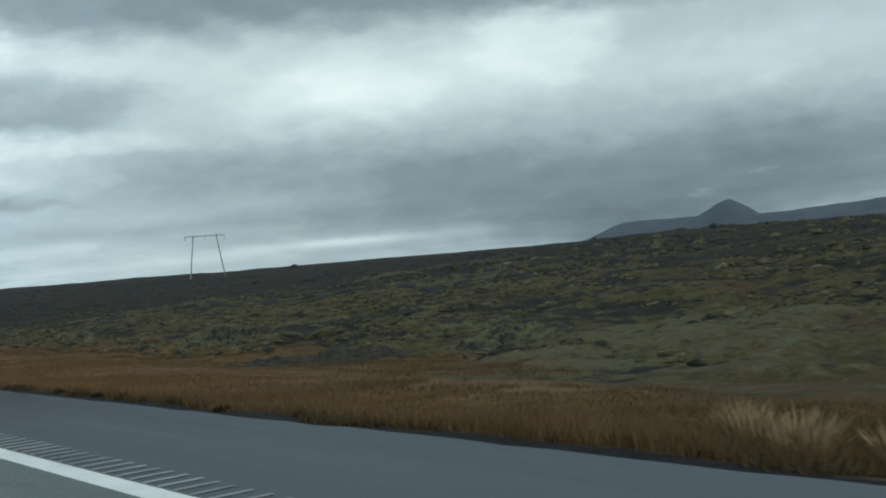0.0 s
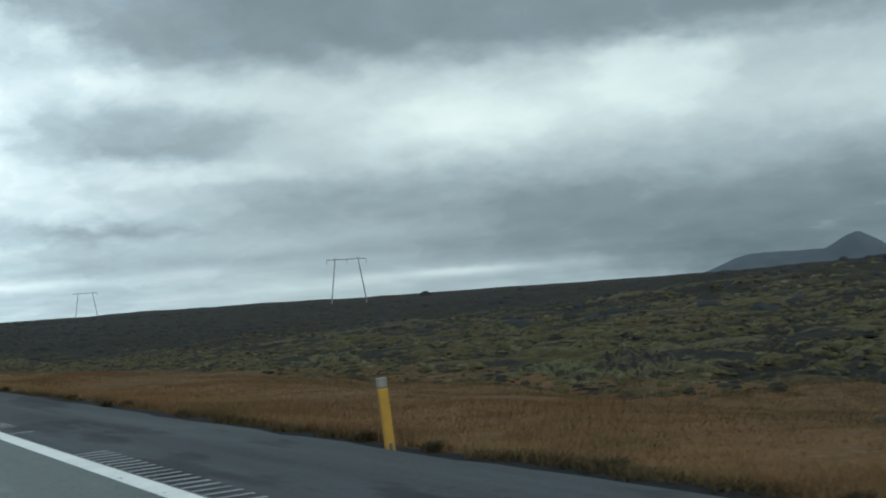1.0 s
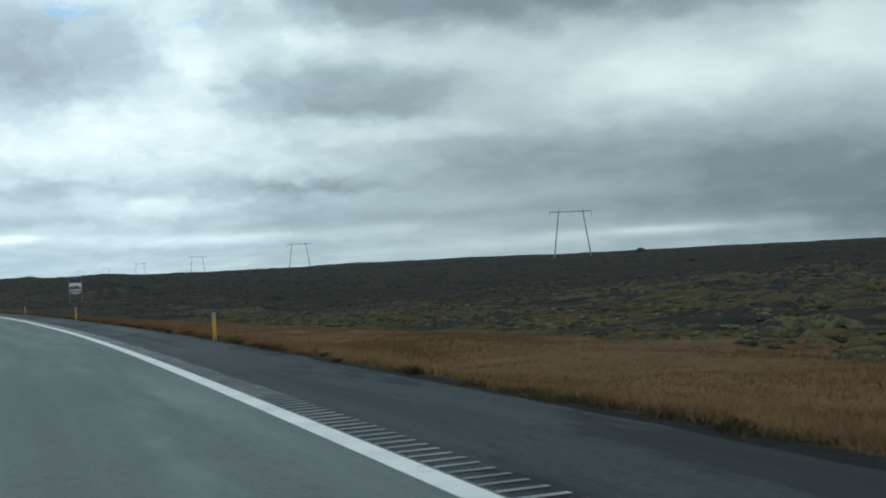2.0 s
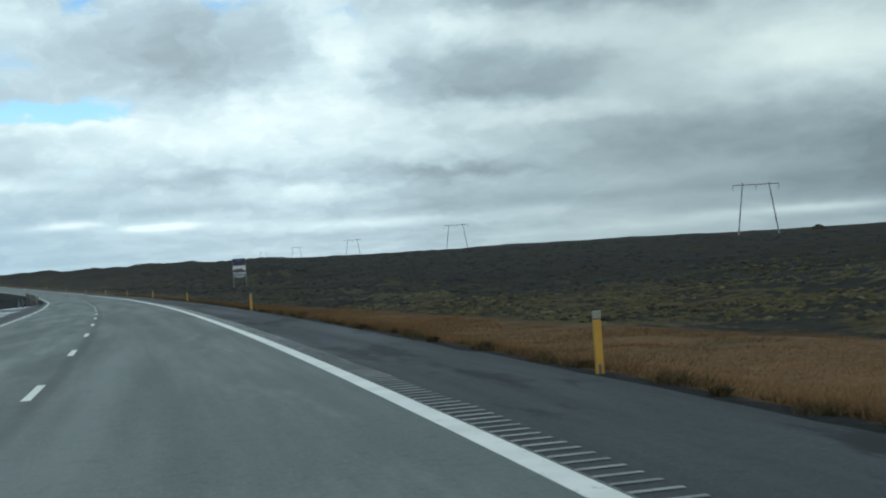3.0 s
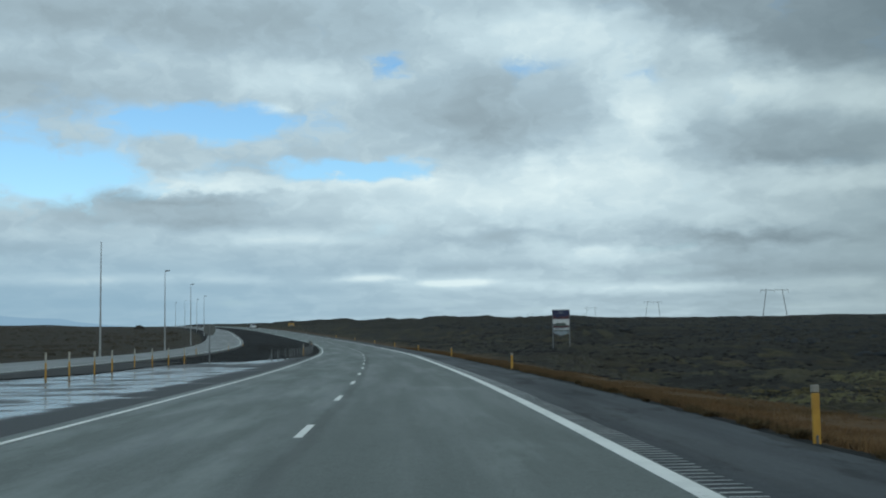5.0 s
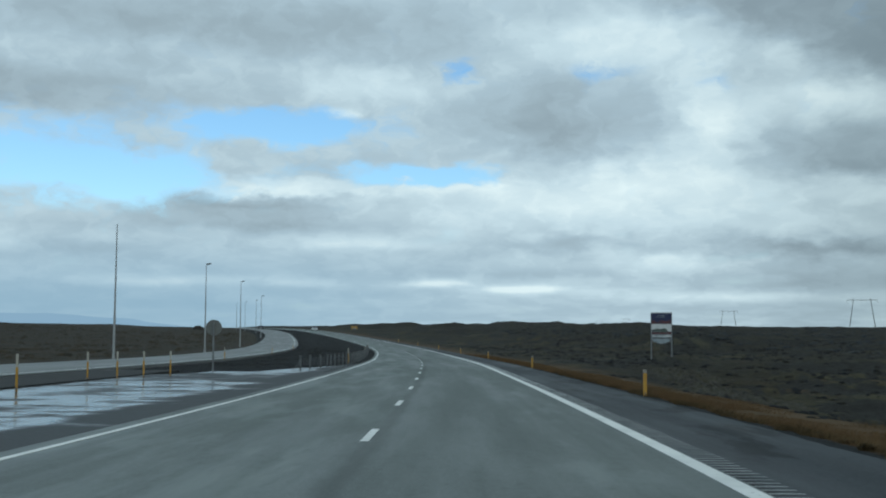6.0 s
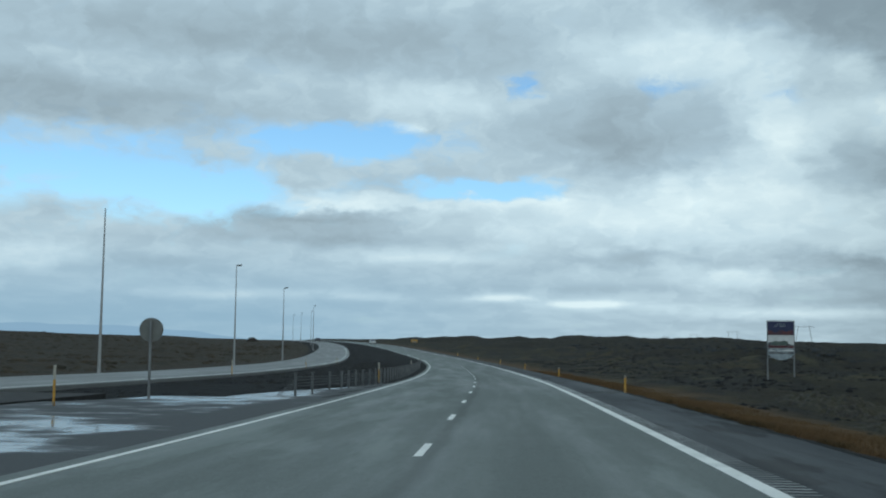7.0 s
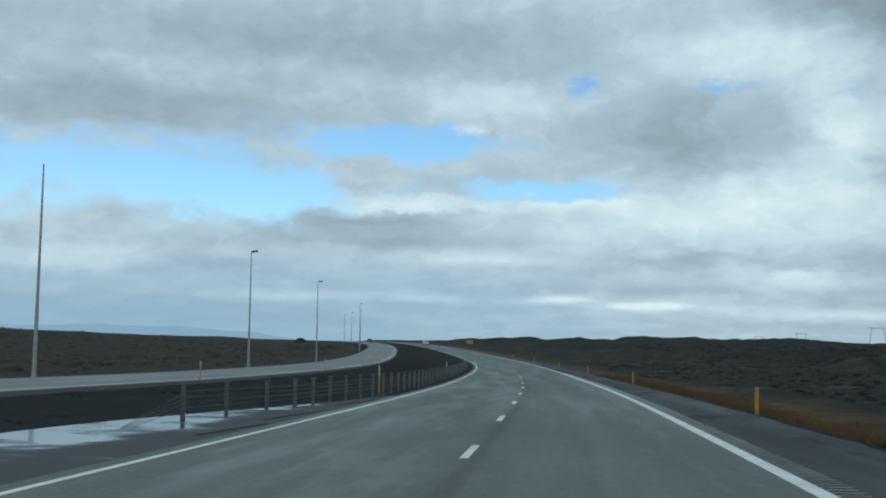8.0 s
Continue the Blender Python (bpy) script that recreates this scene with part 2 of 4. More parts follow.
def lava_form(x, y):
    """Moss cushions parted by cracks, on slabs of old lava: the height in metres, and how deep in a crack."""
    wx, wy = x + 0.6 * lattice(x / 2.3, y / 2.3, 12), y + 0.6 * lattice(x / 2.3 + 7, y / 2.3, 13)
    a, b, c = (np.abs(lattice(wx / w, wy / w, k)) for w, k in ((3.1, 3), (1.25, 4), (0.62, 5)))
    crack = np.minimum(np.minimum(a * 1.6, b * 1.2), 0.25 + c * 0.6)
    tall = 0.55 + 0.45 * lattice(x / 9.0, y / 9.0, 6)
    form = (0.32 * np.sqrt(a) + 0.25 * np.sqrt(b) + 0.13 * np.sqrt(c)) * (0.6 + 0.6 * tall) - 0.36
    form += 0.55 * np.maximum(0, lattice(x / 19 + 5, y / 19, 7) - 0.2)
    return form, crack


def ground_z(x, y, s=None, d=None):
    """Height of the land: a shallow trough for the road in a plain of old lava."""
    x, y = np.atleast_1d(np.asarray(x, float)), np.atleast_1d(np.asarray(y, float))
    if s is None:
        s, d = stations(x, y)
    zr = np.interp(s, ST, RZ)
    far = np.hypot(x, y - 60)
    # the plain
    plain = 1.45 + 0.9 * lattice(x / 95 + 3.1, y / 95, 1) + 0.45 * lattice(x / 31, y / 31 + 9, 2)
    plain -= 1.35 * smooth(s, 60, 130) * smooth(d, 0, 30) * smooth(-s, -540, -340)
    plain += 0.6 * smooth(-d, 20, 60) + 0.5 * smooth(s, 260, 420) * smooth(d, 0, 20)
    plain += 0.5 * smooth(far, 250, 700) - 0.5 * smooth(far, 900, 2500)
    humps = np.maximum(0, lattice(x / 27 + 2.2, y / 27, 14) + 0.35) + 0.42 * lattice(x / 10, y / 10 + 3, 15) + 0.16 * lattice(x / 4.3, y / 4.3, 16)
    humps = humps + 1.1 * np.exp(-((x + 8) ** 2 / 240 + (y - 338) ** 2 / 500))
    # hummocks and cracks of the lava
    lumps = lava_form(x, y)[0]
    right = smooth(d, 7, 95)
    left = smooth(-d, 27, 130)
    ahead = smooth(s, 560, 900)
    t = np.maximum(np.maximum(right, left), ahead * smooth(np.abs(d + 8), 26, 60))
    verge = np.where(d > 0, -0.07 - 0.13 * smooth(d, 4.6, 6.0) + 0.20 * smooth(d, 6.5, 10), 0.0)
    low = np.where(d < -5.6, -0.10 - 0.16 * smooth(-d, 5.7, 8) * smooth(16.2 + d, 0, 2) * smooth(s, 150, 158), 0.0)
    low = np.where(d < -24.2, -0.06, low)
    rough = smooth(d, 9, 17) + smooth(-d, 25.5, 32) + 0.16 * smooth(-d, 6.2, 7.5) * smooth(15.8 + d, 0, 1.5) * smooth(s, 152, 156)
    z = zr * (1 - t) + plain * t + verge + low + lumps * np.minimum(rough, 1)
    z += 1.7 * humps * smooth(d, 14, 40) * smooth(s, 190, 270) * smooth(-x, -55, -15) * smooth(-far, -900, -500)
    z += 0.5 * humps * smooth(-d, 40, 90) * smooth(-far, -900, -500)
    # the road stands on a low bank here, and the ground dips beside it
    dip = np.interp(s, (-20, 25, 40, 58, 95, 125, 150, 178), (1.15, 1.15, 0.85, 0.65, 1.2, 1.7, 1.7, 0.1))
    z -= dip * smooth(d, 5.0, 16) * (1 - smooth(d, 30, 85))
    z += 0.05 * lattice(x / 0.9, y / 0.9, 8) * smooth(d, 4.6, 5.4)
    paved = ((d > EDGE_L - 0.1) & (d < EDGE_R - 0.15)) | ((d < -15.9) & (d > -24.3)) | ((d < -5) & (d > -16.5) & (s > 93) & (s < 151))
    return np.where(paved, np.minimum(z, zr - 0.14), z)


def on_ground(s, d, dz=0.0):
    x, y, _ = road(s, d)
    return x, y, float(ground_z(x, y)[0]) + dz


# ---------------------------------------------------------------- materials
class Look:
    """A node material under construction."""

    def __init__(self, name, rough=0.8, metal=0.0, spec=0.5):
        self.mat = bpy.data.materials.new(name)
        self.mat.use_nodes = True
        self.tree = self.mat.node_tree
        self.bsdf = self.tree.nodes["Principled BSDF"]
        self.bsdf.inputs["Roughness"].default_value = rough
        self.bsdf.inputs["Metallic"].default_value = metal
        self.bsdf.inputs["Specular IOR Level"].default_value = spec
        self.geo = self.tree.nodes.new("ShaderNodeNewGeometry")

    def node(self, kind):
        return self.tree.nodes.new(kind)

    def link(self, a, b):
        self.tree.links.new(a, b)

    def put(self, socket, value):
        if isinstance(value, (int, float)):
            socket.default_value = value
        elif isinstance(value, tuple):
            socket.default_value = (*value, 1.0) if len(value) == 3 and socket.type == "RGBA" else value
        else:
            self.link(value, socket)

    def math(self, op, a, b=0.0):
        n = self.node("ShaderNodeMath")
        n.operation = op
        self.put(n.inputs[0], a)
        self.put(n.inputs[1], b)
        return n.outputs[0]

    def noise(self, scale, detail=4, rough=0.55, stretch=(1, 1, 1), where=None):
        m = self.node("ShaderNodeMapping")
        m.inputs["Scale"].default_value = stretch
        self.link(where or self.geo.outputs["Position"], m.inputs["Vector"])
        n = self.node("ShaderNodeTexNoise")
        n.inputs["Scale"].default_value = scale
        n.inputs["Detail"].default_value = detail
        n.inputs["Roughness"].default_value = rough
        self.link(m.outputs[0], n.inputs["Vector"])
        return n.outputs["Fac"]

    def step(self, v, a, b, lo=0.0, hi=1.0):
        n = self.node("ShaderNodeMapRange")
        n.interpolation_type = "SMOOTHSTEP"
        self.put(n.inputs[0], v)
        for i, w in enumerate((a, b, lo, hi)):
            n.inputs[i + 1].default_value = w
        return n.outputs[0]

    def mix(self, f, a, b):
        n = self.node("ShaderNodeMix")
        n.data_type = "RGBA"
        self.put(n.inputs["Factor"], f)
        self.put(n.inputs["A"], a)
        self.put(n.inputs["B"], b)
        return n.outputs["Result"]

    def colour(self, c):
        self.put(self.bsdf.inputs["Base Color"], c)

    def roughness(self, v):
        self.put(self.bsdf.inputs["Roughness"], v)

    def bump(self, height, strength=0.4, distance=0.02):
        n = self.node("ShaderNodeBump")
        n.inputs["Strength"].default_value = strength
        n.inputs["Distance"].default_value = distance
        self.link(height, n.inputs["Height"])
        self.link(n.outputs[0], self.bsdf.inputs["Normal"])

    def sd(self):
        """Station and offset, stored with the mesh."""
        n = self.node("ShaderNodeUVMap")
        n.uv_map = "line"
        k = self.node("ShaderNodeSeparateXYZ")
        self.link(n.outputs[0], k.inputs[0])
        return k.outputs[0], k.outputs[1], n.outputs[0]


def asphalt(name, base, light, rough, spec, early=1.0, seam=None):
    m = Look(name, rough, spec=spec)
    s, d, line = m.sd()
    track = m.noise(1.0, 3, 0.6, (0.02, 1.1, 1), line)
    grain = m.noise(34.0, 3, 0.75)
    speck = m.noise(7.0, 4, 0.7)
    stain_sheen = m.noise(1.0, 6, 0.66, (0.16, 1.0, 1), line)
    patch = m.noise(1.0, 5, 0.6, (0.05, 0.8, 1), line)
    f = m.math("ADD", m.math("MULTIPLY", m.step(track, 0.35, 0.65), 0.45), m.math("MULTIPLY", m.step(stain_sheen, 0.38, 0.64), 0.38))
    c = m.mix(f, base, light)
    c = m.mix(m.step(grain, 0.40, 0.75, 0, 0.45), c, tuple(v * 1.9 for v in light))
    c = m.mix(m.step(speck, 0.52, 0.70, 0, 0.4), c, tuple(v * 0.55 for v in base))
    if seam is not None:
        wander = m.math("ADD", d, m.math("MULTIPLY", m.math("SUBTRACT", m.noise(0.5, 4, 0.6), 0.5), 0.3))
        off = m.math("ABSOLUTE", m.math("SUBTRACT", wander, seam))
        c = m.mix(m.step(off, 0.19, 0.03, 0, 0.5), c, tuple(v * 0.42 for v in base))
        # paler patches in the left lane: wet sheen put into the colour
        c = m.mix(m.math("MULTIPLY", m.step(stain_sheen, 0.46, 0.62), m.step(d, seam + 0.2, seam - 0.8, 0, 0.6)), c, tuple(v * 1.6 for v in light))
        smudge = m.noise(1.0, 6, 0.62, (0.32, 1.5, 1), line)
        c = m.mix(m.math("MULTIPLY", m.step(smudge, 0.50, 0.66), m.step(m.math("ABSOLUTE", m.math("SUBTRACT", d, 1.35)), 0.8, 0.1, 0.08, 0.55)), c, tuple(v * 1.6 for v in light))
    if early != 1.0:
        tar = m.noise(1.0, 5, 0.65, (0.22, 0.8, 1), line)
        c = m.mix(m.step(tar, 0.53, 0.60, 0, 0.9), c, tuple(v * 0.5 for v in base))
        c = m.mix(m.step(m.math("ADD", s, m.math("MULTIPLY", speck, 8.0)), 30, 8), c, tuple(v * early for v in light))
    m.colour(c)
    m.roughness(m.step(patch, 0.36, 0.68, rough + 0.12, rough - 0.12))
    m.bump(m.math("ADD", grain, m.math("MULTIPLY", speck, 0.6)), 0.3, 0.008)
    return m.mat


M_LANE = asphalt("lane_asphalt", (0.088, 0.106, 0.102), (0.120, 0.141, 0.136), 0.66, 0.45, seam=LINE_D + 0.12)
M_SHOULDER = asphalt("shoulder_asphalt", (0.022, 0.026, 0.030), (0.057, 0.066, 0.075), 0.76, 0.34, 1.6)
M_OTHER = asphalt("pale_asphalt", (0.12, 0.13, 0.13), (0.17, 0.18, 0.18), 0.60, 0.5)


def wet_asphalt():
    m = Look("wet_asphalt", 0.4)
    s, d, line = m.sd()
    pools = m.noise(1.0, 6, 0.62, (0.62, 0.40, 1), line)
    ripple = m.noise(1.0, 4, 0.6, (3.2, 1.4, 1), line)
    grain = m.noise(30.0, 3, 0.7)
    # water gathers in the hollows away from the carriageway
    deep = m.math("ADD", pools, m.math("MULTIPLY", m.math("SUBTRACT", ripple, 0.5), 0.30))
    deep = m.math("SUBTRACT", deep, m.step(m.math("ADD", d, m.math("MULTIPLY", ripple, 0.9)), -6.2, -5.3, 0, 0.26))
    deep = m.math("SUBTRACT", deep, m.math("MULTIPLY", m.step(s, 136, 140), m.step(m.math("ADD", s, d), 140.5, 137.5, 0, 0.13)))
    deep = m.math("ADD", deep, m.step(s, 147, 151, 0, 0.045))
    wet = m.step(deep, 0.34, 0.56)
    dry = m.mix(m.step(grain, 0.4, 0.7), (0.018, 0.022, 0.026), (0.046, 0.051, 0.056))
    m.colour(m.mix(wet, dry, (0.020, 0.023, 0.026)))
    m.roughness(m.step(deep, 0.33, 0.55, 0.74, 0.14))
    m.bump(m.math("ADD", m.math("MULTIPLY", grain, m.step(deep, 0.42, 0.56, 1, 0.05)), m.math("MULTIPLY", ripple, 0.2)), 0.22, 0.008)
    return m.mat


M_WET = wet_asphalt()


def road_paint():
    m = Look("road_paint", 0.6)
    worn = m.noise(9.0, 5, 0.7)
    grime = m.noise(1.3, 4, 0.6)
    c = m.mix(m.step(grime, 0.35, 0.75), (0.80, 0.82, 0.80), (0.64, 0.665, 0.65))
    m.colour(m.mix(m.step(worn, 0.60, 0.74, 0, 0.8), c, (0.11, 0.12, 0.12)))
    m.bump(worn, 0.2, 0.004)
    return m.mat


M_PAINT = road_paint()


def plain(name, colour, other, scale=6.0, rough=0.6, metal=0.0, relief=0.15):
    m = Look(name, rough, metal)
    n = m.noise(scale, 5, 0.6)
    fine = m.noise(scale * 9, 3, 0.6)
    c = m.mix(m.step(n, 0.3, 0.72), colour, other)
    m.colour(m.mix(m.step(fine, 0.55, 0.8, 0, 0.3), c, tuple(v * 0.7 for v in other)))
    m.bump(fine, relief, 0.004)
    return m.mat


M_SOIL = plain("black_soil", (0.007, 0.008, 0.009), (0.026, 0.027, 0.028), 2.2, 0.95, 0, 0.6)
# pale because the sky's sheen on the groove water is put into the colour
M_GROOVESHEEN = plain("groove_sheen", (0.34, 0.36, 0.36), (0.13, 0.15, 0.16), 1.4, 0.45)
M_YELLOW = plain("yellow_plastic", (0.47, 0.27, 0.04), (0.37, 0.205, 0.035), 5, 0.5)
M_REFLECTOR = plain("grey_reflector", (0.20, 0.195, 0.17), (0.29, 0.28, 0.25), 12, 0.4)
M_PALECAP = plain("pale_reflector", (0.34, 0.33, 0.28), (0.42, 0.41, 0.36), 12, 0.4)
M_BARRIER = plain("weathered_barrier", (0.155, 0.17, 0.175), (0.11, 0.12, 0.125), 4, 0.6, 0.4)
M_STEEL = plain("galvanised_steel", (0.24, 0.255, 0.265), (0.17, 0.185, 0.195), 4, 0.55, 0.5)
M_LAMPPOLE = plain("pale_galvanised", (0.36, 0.38, 0.39), (0.28, 0.30, 0.31), 4, 0.6, 0.2)
M_DARKSTEEL = plain("weathered_steel", (0.10, 0.105, 0.11), (0.15, 0.155, 0.16), 3, 0.6, 0.4)
M_SIGNBACK = plain("sign_back", (0.165, 0.178, 0.172), (0.125, 0.138, 0.134), 4, 0.65, 0.1)
M_WHITEPANEL = plain("white_panel", (0.62, 0.65, 0.66), (0.5, 0.53, 0.54), 3, 0.5)
M_NAVY = plain("navy_panel", (0.018, 0.025, 0.075), (0.03, 0.035, 0.09), 4, 0.4)
M_PRINTDARK = plain("printed_landscape", (0.05, 0.055, 0.06), (0.20, 0.23, 0.25), 3.2, 0.5)
M_PRINTPALE = plain("printed_ice", (0.32, 0.38, 0.42), (0.12, 0.15, 0.17), 2.6, 0.5)
M_REDBAND = plain("dull_red_print", (0.11, 0.035, 0.035), (0.05, 0.03, 0.05), 3, 0.5)
M_PRINTGREEN = plain("printed_green", (0.055, 0.085, 0.075), (0.10, 0.13, 0.12), 5, 0.5)
M_ORANGE = plain("orange_sheet", (0.40, 0.25, 0.07), (0.32, 0.2, 0.06), 2, 0.5)
M_LENS = plain("lamp_glass", (0.45, 0.47, 0.48), (0.4, 0.42, 0.42), 3, 0.25)
# weathered wood, lightened for the haze in front of the far pylons
M_WOOD = plain("hazed_weathered_wood", (0.19, 0.20, 0.205), (0.25, 0.255, 0.255), 1.2, 0.8)


def lava_ground():
    m = Look("lava_ground", 0.95, spec=0.2)
    s, d, line = m.sd()
    side = m.math("ABSOLUTE", d)
    wide = m.noise(0.045, 4, 0.55)
    mid = m.noise(0.30, 5, 0.62)
    small = m.noise(1.6, 5, 0.65)
    fine = m.noise(9.0, 4, 0.7)
    tiny = m.noise(42.0, 3, 0.7)
    # dry grass of the verge, moss, bare lava
    grass = m.mix(m.step(small, 0.3, 0.7), (0.190, 0.102, 0.042), (0.118, 0.067, 0.031))
    grass = m.mix(m.step(m.math("ADD", side, m.math("MULTIPLY", mid, 4.0)), 8.0, 13.0, 0, 0.6), grass, (0.098, 0.056, 0.027))
    grass = m.mix(m.step(fine, 0.45, 0.75, 0, 0.7), grass, (0.26, 0.165, 0.080))
    grass = m.mix(m.step(mid, 0.52, 0.72, 0, 0.75), grass, (0.080, 0.068, 0.028))
    grass = m.mix(m.step(m.math("ADD", s, m.math("MULTIPLY", mid, 30.0)), 85, 135, 0, 0.7), grass, m.mix(small, (0.050, 0.040, 0.022), (0.105, 0.068, 0.030)))
    moss = m.mix(m.step(small, 0.35, 0.68), (0.050, 0.043, 0.015), (0.098, 0.082, 0.028))
    moss = m.mix(m.step(mid, 0.48, 0.62, 0, 0.85), moss, m.mix(small, (0.110, 0.066, 0.028), (0.066, 0.046, 0.022)))
    lava = m.mix(m.step(fine, 0.35, 0.7), (0.012, 0.013, 0.013), (0.032, 0.032, 0.029))
    heath = m.mix(m.step(small, 0.35, 0.7), (0.014, 0.014, 0.012), (0.032, 0.029, 0.019))
    # early along the road the heath is paler, haze put into its colour
    heath = m.mix(m.step(m.math("ADD", s, m.math("MULTIPLY", wide, 60.0)), 170, 110), heath, m.mix(m.step(small, 0.35, 0.7), (0.018, 0.019, 0.019), (0.042, 0.040, 0.032)))
    form = m.node("ShaderNodeUVMap")
    form.uv_map = "form"
    shape = m.node("ShaderNodeSeparateXYZ")
    m.link(form.outputs[0], shape.inputs[0])
    chip = m.noise(2.6, 6, 0.7)
    crown = m.math("ADD", shape.outputs[0], m.math("MULTIPLY", m.math("SUBTRACT", chip, 0.5), 1.3))
    moss = m.mix(m.step(crown, 0.06, 0.38, 0, 0.8), moss, m.mix(fine, (0.080, 0.075, 0.036), (0.165, 0.155, 0.092)))
    depth = m.math("ADD", shape.outputs[1], m.math("MULTIPLY", m.math("SUBTRACT", chip, 0.5), 0.8))
    depth = m.math("ADD", depth, m.math("MULTIPLY", m.math("SUBTRACT", wide, 0.5), 0.9))
    depth = m.math("ADD", depth, m.math("MULTIPLY", m.step(s, 45, 12, 0, 0.24), m.step(side, 42, 20)))
    depth = m.math("ADD", depth, m.math("MULTIPLY", m.math("SUBTRACT", m.noise(0.17, 3, 0.5), 0.5), 1.3))
    bare = m.step(depth, 0.36, 0.20, 0, 0.95)
    field = m.mix(bare, moss, lava)
    # lichen-pale crowns and dark gaps between the cushions
    speck = m.noise(3.2, 5, 0.72)
    gap = m.noise(2.0, 6, 0.72)
    field = m.mix(m.math("MULTIPLY", m.step(speck, 0.53, 0.65, 0, 0.65), m.step(depth, 0.30, 0.75, 0.1, 1.0)), field, m.mix(fine, (0.110, 0.100, 0.044), (0.230, 0.210, 0.115)))
    field = m.mix(m.step(gap, 0.46, 0.36, 0, 0.85), field, m.mix(fine, (0.014, 0.016, 0.017), (0.036, 0.037, 0.036)))
    # the moss dies out far off and further along the road
    far = m.math("ADD", m.math("MULTIPLY", m.step(side, 22, 68), m.step(s, -10, 60, 0.3, 1.0)), m.math("MULTIPLY", m.step(s, 80, 160), 0.7))
    far = m.math("ADD", far, m.math("MULTIPLY", m.math("SUBTRACT", wide, 0.5), 1.6))
    field = m.mix(m.step(far, 0.2, 1.0, 0, 0.88), field, m.mix(m.math("MULTIPLY", bare, 0.35), heath, lava))
    leftish = m.mix(m.step(mid, 0.42, 0.62), m.mix(m.step(small, 0.35, 0.65), (0.024, 0.024, 0.021), (0.056, 0.049, 0.034)), m.mix(m.step(chip, 0.4, 0.62), (0.070, 0.053, 0.034), (0.036, 0.031, 0.023)))
    field = m.mix(m.step(d, -20, -26, 0, 0.85), field, leftish)
    reach = m.math("ADD", side, m.math("ADD", m.math("MULTIPLY", m.math("SUBTRACT", mid, 0.5), 7.0), m.math("MULTIPLY", m.math("SUBTRACT", small, 0.5), 3.0)))
    reach = m.math("SUBTRACT", reach, m.step(s, 12, 30, 0, 1.7))
    reach = m.math("ADD", reach, m.step(s, 46, 78, 0, 7.0))
    reach = m.math("ADD", reach, m.step(s, 22, 9, 0, 5.5))
    reach = m.math("ADD", reach, m.step(s, 140, 185, 0, 2.4))
    c = m.mix(m.step(reach, 13.0, 17.0), grass, field)
    c = m.mix(m.step(tiny, 0.3, 0.75, 0, 0.35), c, (0.02, 0.019, 0.015))
    # black grit beside the asphalt, and the dark soil of the median
    soil = m.mix(m.step(fine, 0.35, 0.7), (0.005, 0.006, 0.007), (0.017, 0.018, 0.020))
    soil = m.mix(m.step(mid, 0.54, 0.68, 0, 0.6), soil, (0.020, 0.020, 0.013))
    grit = m.math("ADD", d, m.math("MULTIPLY", m.math("SUBTRACT", small, 0.5), 0.7))
    c = m.mix(m.math("MULTIPLY", m.step(grit, 5.25, 4.85), m.step(d, -24.6, -23.6)), c, soil)
    m.colour(c)
    h = m.math("ADD", m.math("MULTIPLY", small, 1.2), m.math("ADD", m.math("MULTIPLY", fine, 0.5), m.math("MULTIPLY", tiny, 0.12)))
    h = m.math("MULTIPLY", h, m.step(reach, 13.0, 17.0, 0.22, 1.0))
    m.bump(h, 0.9, 0.18)
    return m.mat


M_GROUND = lava_ground()


def grass_blades():
    m = Look("dry_grass", 0.8, spec=0.2)
    r = m.geo.outputs["Random Per Island"]
    patch = m.noise(0.45, 4, 0.6)
    c = m.mix(r, (0.152, 0.085, 0.037), (0.240, 0.145, 0.067))
    c = m.mix(m.step(m.noise(0.16, 4, 0.6), 0.45, 0.62, 0, 0.7), c, m.mix(r, (0.085, 0.048, 0.024), (0.165, 0.098, 0.048)))
    c = m.mix(m.step(patch, 0.5, 0.68, 0, 0.8), c, (0.085, 0.072, 0.026))
    c = m.mix(m.step(m.noise(0.75, 5, 0.65), 0.50, 0.66, 0, 0.65), c, m.mix(r, (0.062, 0.034, 0.018), (0.120, 0.066, 0.032)))
    c = m.mix(m.step(m.noise(0.22, 3, 0.5), 0.54, 0.66, 0, 0.5), c, m.mix(r, (0.230, 0.150, 0.072), (0.300, 0.205, 0.105)))
    along = m.node("ShaderNodeSeparateXYZ")
    m.link(m.geo.outputs["Position"], along.inputs[0])
    c = m.mix(m.step(m.math("ADD", along.outputs[1], m.math("MULTIPLY", patch, 40.0)), 90, 140, 0, 0.65), c, m.mix(r, (0.052, 0.040, 0.022), (0.110, 0.070, 0.032)))
    off = m.math("ADD", along.outputs[0], m.math("MULTIPLY", m.math("SUBTRACT", m.noise(0.35, 4, 0.6), 0.5), 9.0))
    off = m.math("ADD", off, m.step(along.outputs[1], 24, 8, 0, 5.0))
    c = m.mix(m.step(off, 5.8, 9.0, 0, 0.6), c, m.mix(r, (0.092, 0.052, 0.023), (0.150, 0.086, 0.038)))
    c = m.mix(m.step(off, 8.5, 14.0, 0, 0.8), c, m.mix(r, (0.062, 0.047, 0.020), (0.112, 0.076, 0.033)))
    m.colour(c)
    return m.mat


M_GRASS = grass_blades()


def tussock_blades(name, dark, light):
    m = Look(name, 0.8, spec=0.2)
    m.colour(m.mix(m.geo.outputs["Random Per Island"], dark, light))
    return m.mat


M_PALEGRASS = tussock_blades("pale_tussock", (0.19, 0.12, 0.06), (0.36, 0.26, 0.15))
